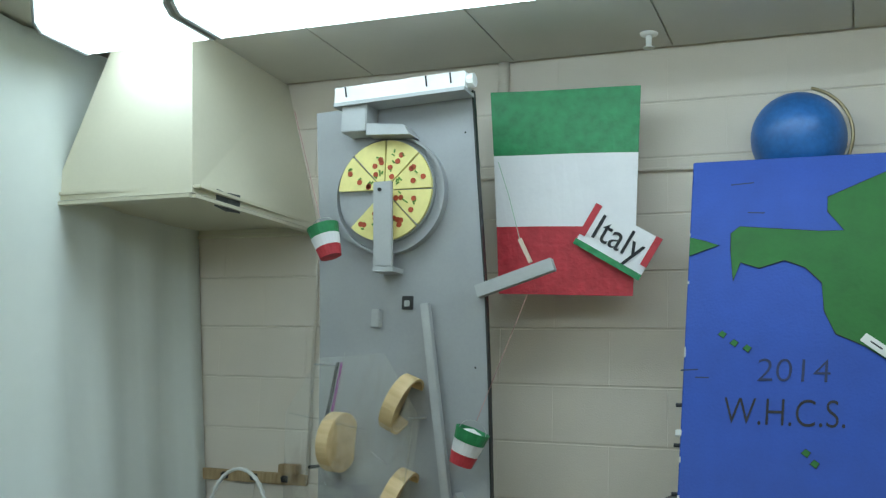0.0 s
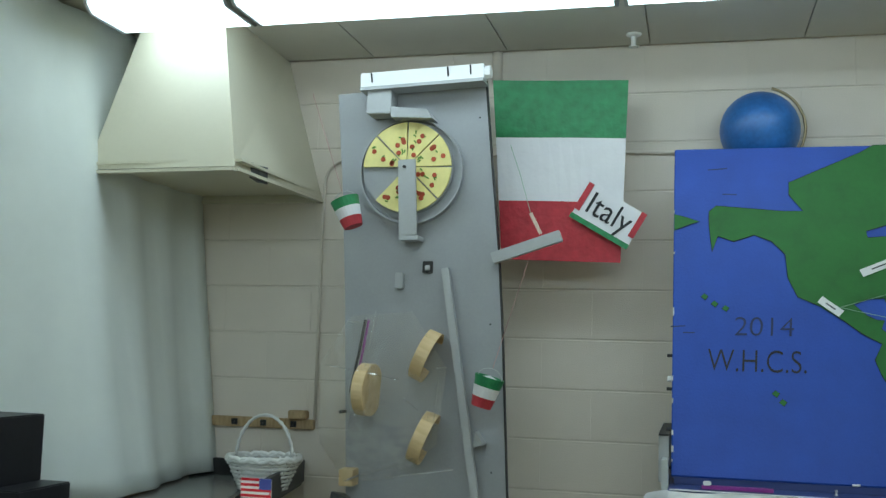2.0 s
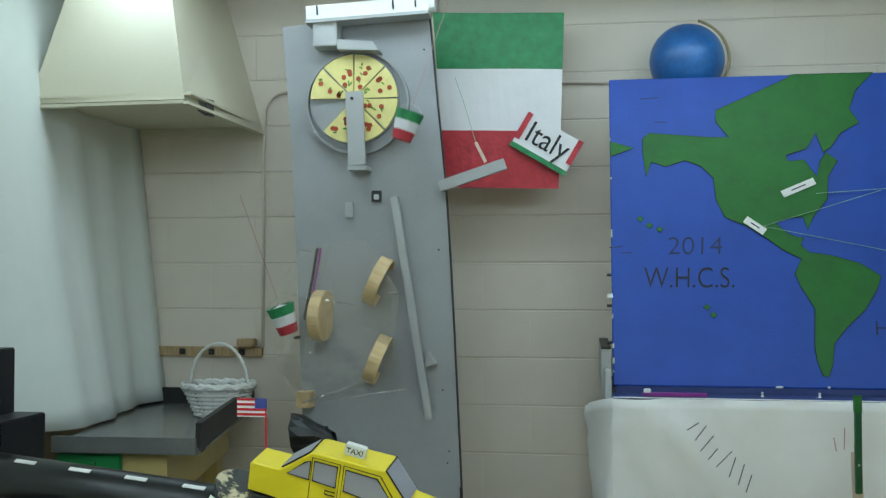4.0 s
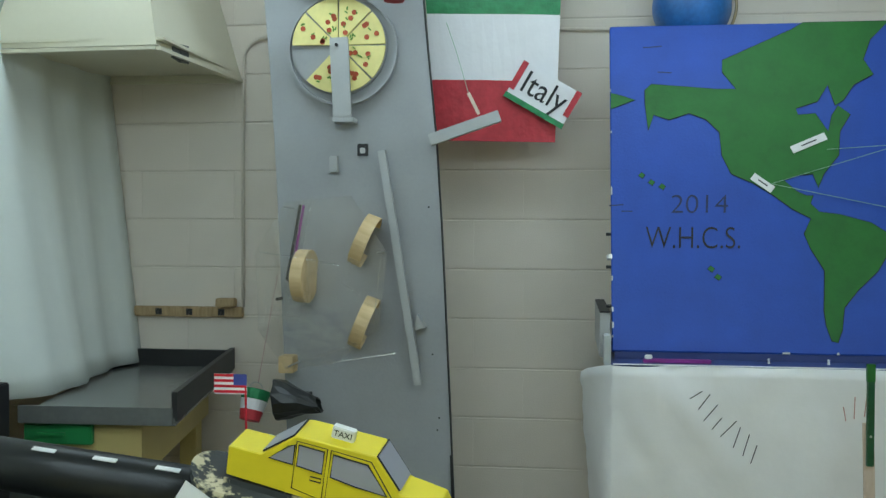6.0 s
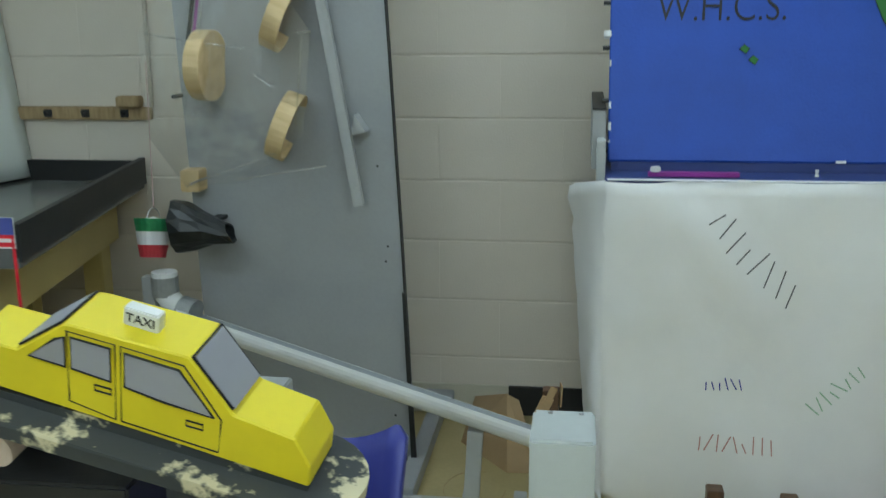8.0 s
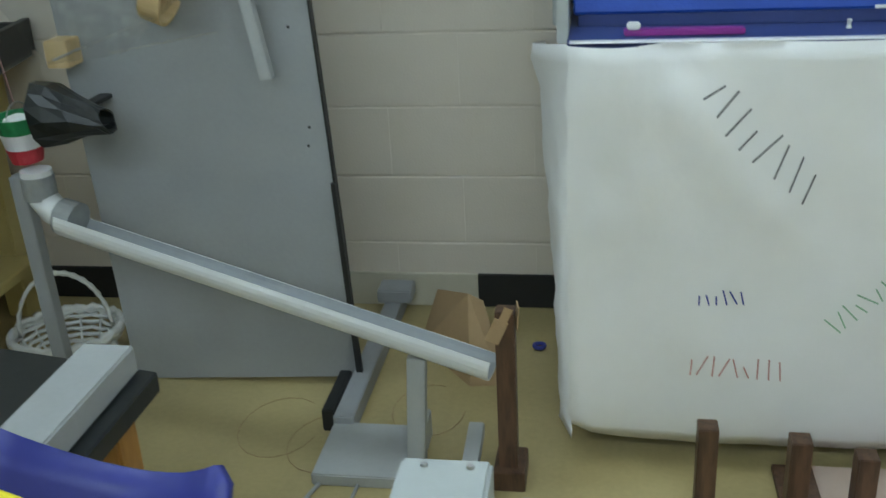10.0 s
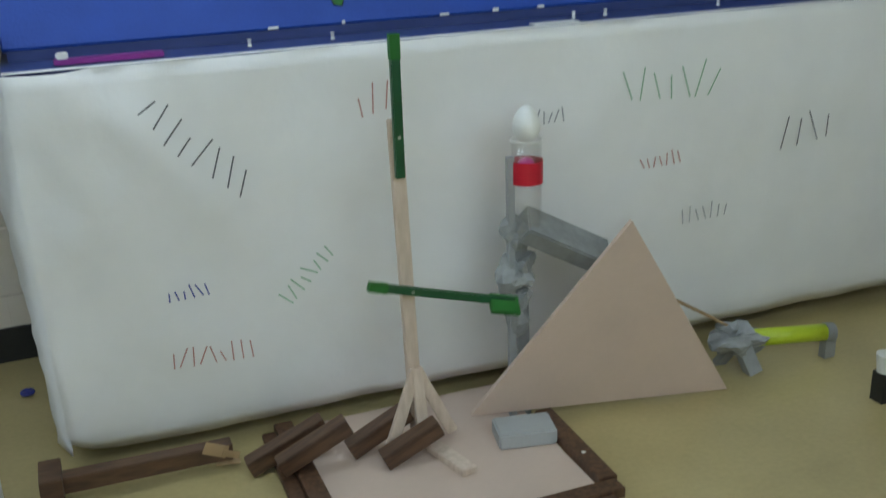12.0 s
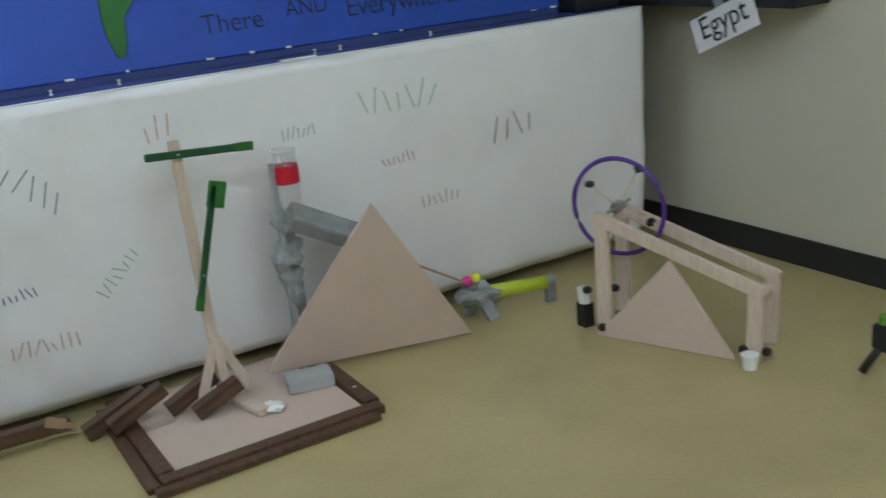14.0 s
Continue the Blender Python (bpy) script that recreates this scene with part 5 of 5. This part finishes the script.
def pyramid():
    a, b, top = Vector((1.768, 2.66, 0.044)), Vector((2.46, 2.575, 0.002)), Vector((2.125, 2.53, 0.53))
    e = empty("pyramid_panel", "flat pinkish tan triangle standing as a pyramid", "pyramid", Matrix.Translation((a + b) / 2))
    P = (a + b) / 2
    n = (b - a).cross(top - a).normalized() * 0.012
    bm = bmesh.new()
    f = [bm.verts.new(v - P) for v in (a, b, top)]
    g = [bm.verts.new(v - P - n) for v in (a, b, top)]
    bm.faces.new(f)
    bm.faces.new(g)
    for k in range(3):
        bm.faces.new((f[k], f[(k + 1) % 3], g[(k + 1) % 3], g[k]))
    bmesh.ops.recalc_face_normals(bm, faces=bm.faces)
    part("panel", bm, PINKISH, e)
    part("strut", plank(Vector((2.22, 2.66, 0)) - P, Vector((2.14, 2.585, 0.33)) - P, 0.03, 0.012, None), PINE, e)


def lime_cannon():
    e = empty("lime_tube", "lime green tube on grey taped legs", "tube", Matrix.Translation((2.7, 2.64, 0)))
    part("tube", tube([(-0.10, 0.02, 0.085), (0.12, -0.02, 0.075)], 0.024, 20), LIME, e, smooth=True)
    part("end_tape", tube([(0.11, -0.018, 0.0755), (0.135, -0.023, 0.0745)], 0.0265, 18), TAPE, e)
    part("leg", plank((0.125, -0.02, 0), (0.125, -0.02, 0.06), 0.035, 0.025, None), TAPE, e)
    bm = bmesh.new()
    bmesh.ops.create_icosphere(bm, subdivisions=3, radius=1, matrix=Matrix.Translation((-0.14, 0.03, 0.078)) @ Matrix.Diagonal((0.075, 0.05, 0.04, 1)))
    for v in bm.verts:
        v.co += (v.co - Vector((-0.14, 0.03, 0.078))) * 0.9 * noise.noise(v.co * 28)
    part("tape_wad", bm, TAPE, e, "crumpled grey tape")
    part("leg", plank((-0.12, -0.02, 0), (-0.14, 0.01, 0.07), 0.04, 0.03, None), TAPE, e)
    part("leg", plank((-0.17, 0.07, 0), (-0.15, 0.03, 0.07), 0.03, 0.02, None), TAPE, e)
    part("cup", lathe([(0.022, 0.09), (0.032, 0.12), (0.029, 0.12), (0.02, 0.095), (0, 0.095), (0, 0.09), (0.022, 0.09)], 18), TAPE, e, m=Matrix.Translation((-0.165, 0.05, 0)))


def wheel_frame():
    P = Vector((2.78, 2.26, 0))
    e = empty("wheel_frame", "pale pine frame with a triangle panel and purple wheel", "frame", Matrix.Translation(P))
    T = Matrix.Translation(-P)
    off = Vector((0.13, 0.055, 0))
    A, B = Vector((2.775, 2.265, 0)), Vector((2.955, 1.815, 0))
    for k in (0, 1):
        a, b = A + off * k, B + off * k
        part("post", plank(a, a + Vector((0, 0, 0.39)), 0.045, 0.022, None, (1, 0.4, 0), 0.002), PINE, e, m=T)
        part("post", plank(b, b + Vector((0.005, -0.005, 0.208)), 0.045, 0.022, None, (1, 0.4, 0), 0.002), PINE, e, m=T)
        part("beam", plank(a + Vector((-0.01, 0.02, 0.39)), b + Vector((0.01, -0.025, 0.215)), 0.04, 0.022, None, (1, 0.4, 0), 0.002), PINE, e, m=T)
    part("spreader", plank(B + Vector((0, 0, 0.18)), B + off + Vector((0, 0, 0.18)), 0.03, 0.02, None, (0, 0, 1)), PINE, e, m=T)
    n = Vector((-0.92, -0.39, 0)) * 0.013
    tri = [A + Vector((-0.01, 0.02, 0.002)), B + Vector((-0.02, 0.045, 0.002)), (A + B) / 2 + Vector((0, 0.01, 0.285))]
    bm = bmesh.new()
    f = [bm.verts.new(v + n) for v in tri]
    g = [bm.verts.new(v + n * 1.9) for v in tri]
    bm.faces.new(f)
    bm.faces.new(g)
    for k in range(3):
        bm.faces.new((f[k], f[(k + 1) % 3], g[(k + 1) % 3], g[k]))
    bmesh.ops.recalc_face_normals(bm, faces=bm.faces)
    part("triangle_panel", bm, PINKISH, e, "flat tan triangle panel", m=T)
    c = Vector((2.85, 2.27, 0.408))
    ax = Vector((0.92, 0.39, 0)).normalized()
    u, w = Vector((-0.39, 0.92, 0)), Vector((0, 0, 1))
    part("purple_wheel", tube([c + (u * math.cos(k * math.pi / 20) + w * math.sin(k * math.pi / 20)) * 0.155 for k in range(40)], 0.0075, 8, closed=True), PURPLE, e, "purple plastic hoop", smooth=True, m=T)
    for k, a in enumerate((0.6, 2.1, 3.5, 5.2)):
        q = c + (u * math.cos(a) + w * math.sin(a)) * 0.155
        part("spoke", tube([c, q], 0.003, 6), PINE, e, "thin wooden skewer", m=T)
        part("clip", box(-0.012, 0.012, -0.012, 0.012, -0.009, 0.009, 0.003), BLACK, e, "black clip", m=T @ Matrix.Translation(c.lerp(q, 0.75 + 0.2 * (k % 2))) @ Matrix.Rotation(k, 4, "X"))
    part("axle", tube([c - ax * 0.075, c + ax * 0.085], 0.005, 8), STEEL, e, m=T)
    part("hub", tube([c - ax * 0.02, c + ax * 0.02], 0.018, 14), STEEL, e, m=T)
    for q in (A + Vector((-0.02, -0.01, 0.03)), B + Vector((-0.02, 0.02, 0.035)), B + Vector((0.02, -0.03, 0.03)), A + Vector((0.06, 0.0, 0.05)), A + Vector((0.05, 0.06, 0.02)), A + Vector((-0.02, 0.06, 0.14)), A + Vector((0.07, 0.03, 0.13))):
        part("clip", box(-0.012, 0.012, -0.012, 0.012, -0.01, 0.01, 0.003), BLACK, e, "black clip", m=T @ Matrix.Translation(q))
    part("cup", lathe([(0.02, 0), (0.026, 0.045), (0.02, 0.045), (0, 0.04), (0, 0), (0.02, 0)], 16), WHITE, e, m=T @ Matrix.Translation(B + Vector((-0.01, 0.0, 0.0)) + Vector((-0.04, -0.03, 0))))
    part("cup", lathe([(0.02, 0), (0.026, 0.05), (0.02, 0.05), (0, 0.045), (0, 0), (0.02, 0)], 16), WHITE, e, m=T @ Matrix.Translation(A + Vector((0.0, 0.10, 0.08))))
    part("cup_post", box(-0.02, 0.02, -0.02, 0.02, 0, 0.08), BLACK, e, m=T @ Matrix.Translation(A + Vector((0.0, 0.10, 0))))


def egypt():
    e = empty("wall_shelf", "black shelf board on the cream wall", "shelf", Matrix.Translation((3.69, 2.6, 0.9)))
    part("board", box(-0.18, -0.001, -0.45, 0.95, 0.04, 0.14, 0.004), BLACKP, e)
    e = empty("black_case", "black case standing on the table beside the map", "case", Matrix.Translation((3.30, 3.2, 0.946)))
    part("body", box(-0.08, 0.12, -0.32, 0.32, 0, 0.16, 0.008), BLACKP, e)
    part("handle", tube([(-0.083, -0.06, 0.09), (-0.10, -0.05, 0.09), (-0.10, 0.05, 0.09), (-0.083, 0.06, 0.09)], 0.006, 8), BLACK, e)
    m = Matrix.Translation((3.504, 2.445, 0.888)) @ Matrix.Rotation(radians(-90), 4, "Z") @ Matrix.Rotation(radians(-22), 4, "Y")
    c = empty("country_card", "white printed name card hanging from the black shelf", "card", m)
    part("card", box(-0.15, 0.15, 0, 0.003, -0.06, 0.06), FLAGWHITE, c)
    words("lettering", "Egypt", 0.11, INK, c, Matrix.Translation((0, -0.001, 0.01)) @ Matrix.Rotation(radians(90), 4, "X"), "black printed word", wide=0.95)
    part("tape_tab", box(-0.02, 0.02, 0.0035, 0.0045, 0.03, 0.13), TAPE, c)
    e = empty("black_clamp", "black clamp stand with a green knob on the floor", "clamp", Matrix.Translation((3.14, 1.52, 0)))
    part("foot", tube([(-0.05, 0.03, 0.012), (-0.03, 0.01, 0.06), (0.0, 0.0, 0.09), (0.05, -0.02, 0.012)], 0.012, 10), BLACKP, e, smooth=True)
    part("body", box(-0.02, 0.04, -0.03, 0.03, 0.07, 0.15, 0.008), BLACKP, e)
    part("knob", lathe([(0, 0.15), (0.018, 0.15), (0.018, 0.175), (0, 0.18)], 14), HERB, e)


def basket():
    e = empty("wicker_basket", "white woven wicker basket with a hoop handle", "basket", Matrix.Translation((-0.71, 3.2, 0.802)))
    n = 26
    for j in range(7):
        z, r = 0.008 + 0.016 * j, 0.082 + 0.0065 * j
        pts = [((r + 0.004 * (1 if (k + j) % 2 else -1)) * math.cos(2 * math.pi * k / n) * 1.12, (r + 0.004 * (1 if (k + j) % 2 else -1)) * math.sin(2 * math.pi * k / n), z) for k in range(n)]
        part("weave", tube(pts, 0.006, 6, closed=True), WICKER, e, smooth=True)
    pts = [(0.128 * 1.12 * math.cos(2 * math.pi * k / 48), 0.128 * math.sin(2 * math.pi * k / 48), 0.122 + 0.008 * math.sin(k * 1.6)) for k in range(48)]
    part("rim", tube(pts, 0.011, 6, closed=True), WICKER, e, "braided rim", smooth=True)
    pts = [(0.128 * 1.12 * math.cos(2 * math.pi * k / 48 + 0.06), 0.126 * math.sin(2 * math.pi * k / 48 + 0.06), 0.122 - 0.008 * math.sin(k * 1.6)) for k in range(48)]
    part("rim", tube(pts, 0.010, 6, closed=True), WICKER, e, smooth=True)
    part("bottom", lathe([(0, 0), (0.085, 0), (0.085, 0.006), (0, 0.006)], 26), WICKER, e)
    for k in range(13):
        a = 2 * math.pi * k / 13
        part("stake", tube([(0.082 * math.cos(a) * 1.12, 0.082 * math.sin(a), 0.004), (0.124 * math.cos(a) * 1.12, 0.124 * math.sin(a), 0.12)], 0.004, 5), WICKER, e)
    for d in (-0.006, 0.006):
        part("handle", tube([(0.125 * math.cos(math.pi * k / 16) * 0.95, d * (1 if k % 2 else -1), 0.12 + 0.17 * math.sin(math.pi * k / 16)) for k in range(17)], 0.006, 6), WICKER, e, smooth=True)
    return e


def cup(x, y, z, lab):
    e = empty("flag_cup", lab, "cup", Matrix.Translation((x, y, z)), "flag cups")
    for nm, z0, z1, mt in (("red_band", -0.055, -0.02, FLAGRED), ("white_band", -0.0195, 0.018, FLAGWHITE), ("green_band", 0.0185, 0.055, FLAGGREEN)):
        r = lambda q: 0.036 + (q + 0.055) * 0.16
        prof = [(r(z0) - 0.004, z0), (r(z0), z0), (r(z1) + 0.001, z1), (r(z1) - 0.004, z1)]
        if nm == "red_band":
            prof = [(0, z0)] + prof[1:] + [(0, z0 + 0.004)]
        else:
            prof.append(prof[0])
        part(nm, lathe(prof, 22), mt, e, nm.split("_")[0] + " paper band")
    part("bail", tube([(0.045 * math.cos(math.pi * k / 8), 0, 0.05 + 0.035 * math.sin(math.pi * k / 8)) for k in range(9)], 0.0015, 5), STEEL, e)
    part("fill", lathe([(0, 0.03), (0.043, 0.03), (0.03, 0.05), (0, 0.06)], 12), WHITE, e, "crumpled clear wrap")
    part("string", tube([(0, 0, 0.085), (0.002, 0.03, 0.5)], 0.0012, 5), REDINK, e, "thin red string")
    return e


road_table()
taxi()
blue_chair()
grey_post()
dark_cabinet()
trough()
clamp_bits()
HAMMER = hammer()
DOMS = [domino(1.13, 2.70, 0.0, 0.20), domino(1.30, 2.655, 0.0275, 0.18), domino(1.425, 2.655, 0.0125, 0.165), domino(1.53, 2.64, 0.0125, 0.15)]
platform()
ARM_HIGH, ARM_LOW, PADDLE = windmill()
launcher()
EGG, SHELL = egg()
PINK = ball("pink_ball", LX, LY, 0.655, PINKBALL, "bright pink ball in the launcher tube")
YELL = ball("yellow_ball", 2.215, 2.67, 0.38, LIMEB, "bright yellow ball behind the pyramid")
pyramid()
lime_cannon()
wheel_frame()
egypt()
BASKET = basket()
CUP_A = cup(-0.296, 3.0, 1.866, "green, white and red paper cup hanging beside the board")
CUP_B = cup(0.222, 3.0, 1.22, "green, white and red paper cup hanging before the board")


blocks_wall()

def turned(ob, angle):
    """The pose of a thing leaned over about its own y axis."""
    return Matrix.Translation(ob.matrix_basis.translation) @ Matrix.Rotation(radians(angle), 4, "Y")


def motions():
    def swing(ob, rows, slide=0.0, near=0.0):
        walk(ob, [(t, Matrix.Translation((slide * a / 70, near * a / 70, 0)) @ turned(ob, a)) for t, a in rows])

    swing(HAMMER, [(0, 0), (10.5, 0), (10.8, 3), (11.0, 18), (11.2, 48), (11.3, 74), (11.4, 92), (11.5, 91), (14, 91)])
    swing(DOMS[0], [(0, 0), (11.25, 0), (11.4, 38), (11.5, 52), (11.6, 64), (11.8, 68), (14, 68)], 0.085)
    swing(DOMS[1], [(0, 0), (11.4, 0), (11.5, 22), (11.6, 52), (11.8, 66), (14, 66)], -0.03, -0.03)
    swing(DOMS[2], [(0, 0), (11.5, 0), (11.6, 22), (11.8, 64), (14, 66)], 0.02)
    swing(DOMS[3], [(0, 0), (11.55, 0), (11.65, 22), (11.8, 66), (14, 68)], -0.03, -0.065)
    swing(ARM_LOW, [(0, 180), (11.65, 180), (11.8, 160), (12.0, 106), (12.2, 50), (12.4, 12), (12.5, 28), (12.6, 34), (12.8, 24), (13.0, 2), (13.2, -26), (13.4, -26), (13.5, -20), (13.7, 2), (14.0, 16)])
    swing(ARM_HIGH, [(0, 0), (12.3, 0), (12.4, 5), (12.5, 16), (12.6, 27), (12.8, 76), (12.95, 94), (13.1, 93), (14, 94)])
    walk(PADDLE, [(t, pose(0, 0, 0, 0, 0, a)) for t, a in ((0, -80), (11.85, -80), (12.0, -50), (12.2, -20), (12.35, 0), (14, 0))])
    e0 = (LX, LY, 0.752)
    walk(EGG, [(0, pose(*e0)), (12.75, pose(*e0)), (12.85, pose(LX - 0.01, LY - 0.02, 0.76, 0, 30, 0)), (13.0, pose(LX - 0.06, LY - 0.03, 0.755, 0, 60, 0)), (13.15, pose(LX - 0.11, LY - 0.09, 0.55, 5, 40, 0)), (13.3, pose(1.755, 2.50, 0.12, 0, 10, 0)), (13.36, pose(1.735, 2.48, 0.056, 0, 0, 0)), (13.45, pose(1.712, 2.478, 0.045, 0, 0, 0)), (14, pose(1.712, 2.478, 0.045, 0, 0, 0))])
    rnd = random.Random(5)
    for k, piece in enumerate(SHELL):
        a = math.pi / 2 * (k % 4 + 0.5)
        out = Vector((math.cos(a), math.sin(a), 0.8 if k > 3 else -0.8)).normalized()
        flat = out.rotation_difference(Vector((0, 0, 1 if k > 3 else -1))).to_matrix().to_4x4()
        r = 0.004 + 0.014 * rnd.random()
        lie = Matrix.Translation((r * math.cos(a + rnd.uniform(-0.5, 0.5)), r * math.sin(a), -0.046 if k > 3 else 0.003)) @ flat
        start = Matrix.Identity(4)
        walk(piece, [(0, start), (13.35, start), (13.44, lie), (14, lie)])
    walk(PINK, [(0, pose(LX, LY, 0.655)), (12.9, pose(LX, LY, 0.655)), (13.0, pose(LX + 0.005, LY - 0.01, 0.58)), (13.2, pose(2.13, 2.64, 0.45, 0, 80)), (13.5, pose(2.30, 2.70, 0.31, 0, 140)), (13.8, pose(2.53, 2.70, 0.142, 0, 240)), (14, pose(2.525, 2.685, 0.137, 0, 250))])
    walk(YELL, [(0, pose(2.215, 2.67, 0.38)), (13.3, pose(2.215, 2.67, 0.38)), (13.5, pose(2.42, 2.68, 0.24, 0, 80)), (13.7, pose(2.55, 2.69, 0.145, 0, 150)), (14, pose(2.565, 2.69, 0.137, 0, 160))])
    b0 = (-0.71, 3.2, 0.802)
    walk(BASKET, [(0, pose(*b0)), (5.2, pose(*b0)), (5.4, pose(-0.62, 3.18, 0.90, 0, 12, 0)), (5.65, pose(-0.50, 3.12, 0.62, 0, 20, 10)), (5.8, pose(-0.49, 3.12, 0.18, 0, 10, 15)), (5.9, pose(-0.50, 3.14, 0.02, 0, 3, 20)), (6.1, pose(-0.505, 3.15, 0.002, 0, 0, 20)), (14, pose(-0.505, 3.15, 0.002, 0, 0, 20))])
    walk(CUP_A, [(t, pose(x, y, z, 0, r, w)) for t, x, y, z, r, w in ((0, -0.296, 3.0, 1.866, -20, 0), (1.5, -0.32, 3.0, 1.866, -20, 0), (2.2, -0.325, 3.0, 1.86, -22, 0), (2.5, -0.30, 3.0, 1.83, -30, 0), (3.0, -0.304, 3.0, 1.68, -28, 0), (3.5, -0.333, 3.0, 1.438, -30, 18), (3.7, -0.35, 3.0, 1.34, -26, 22), (4.5, -0.40, 3.0, 1.0, -15, 40), (5.8, -0.389, 3.0, 0.772, 10, 60), (6.0, -0.424, 3.0, 0.745, 22, 70), (6.3, -0.435, 3.0, 0.745, 12, 80), (6.5, -0.41, 3.0, 0.745, 8, 80), (7.0, -0.403, 3.0, 0.731, 10, 90), (7.5, -0.414, 3.0, 0.737, 16, 90), (8.5, -0.415, 3.0, 0.722, 4, 90), (9.8, -0.412, 3.0, 0.708, -3, 90), (14, -0.41, 3.0, 0.706, 0, 90))])
    walk(CUP_B, [(t, pose(x, 3.0, z, 0, r, 0)) for t, x, z, r in ((0, 0.222, 1.219, 20), (1.5, 0.208, 1.22, 18), (2.2, 0.215, 1.225, 16), (2.5, 0.222, 1.25, 16), (3.0, 0.169, 1.413, 18), (3.5, 0.118, 1.635, 24), (3.7, 0.10, 1.73, 24), (4.2, 0.09, 2.05, 12), (5.0, 0.09, 2.2, 5), (5.8, 0.09, 2.24, 0), (14, 0.09, 2.24, 0))])


motions()
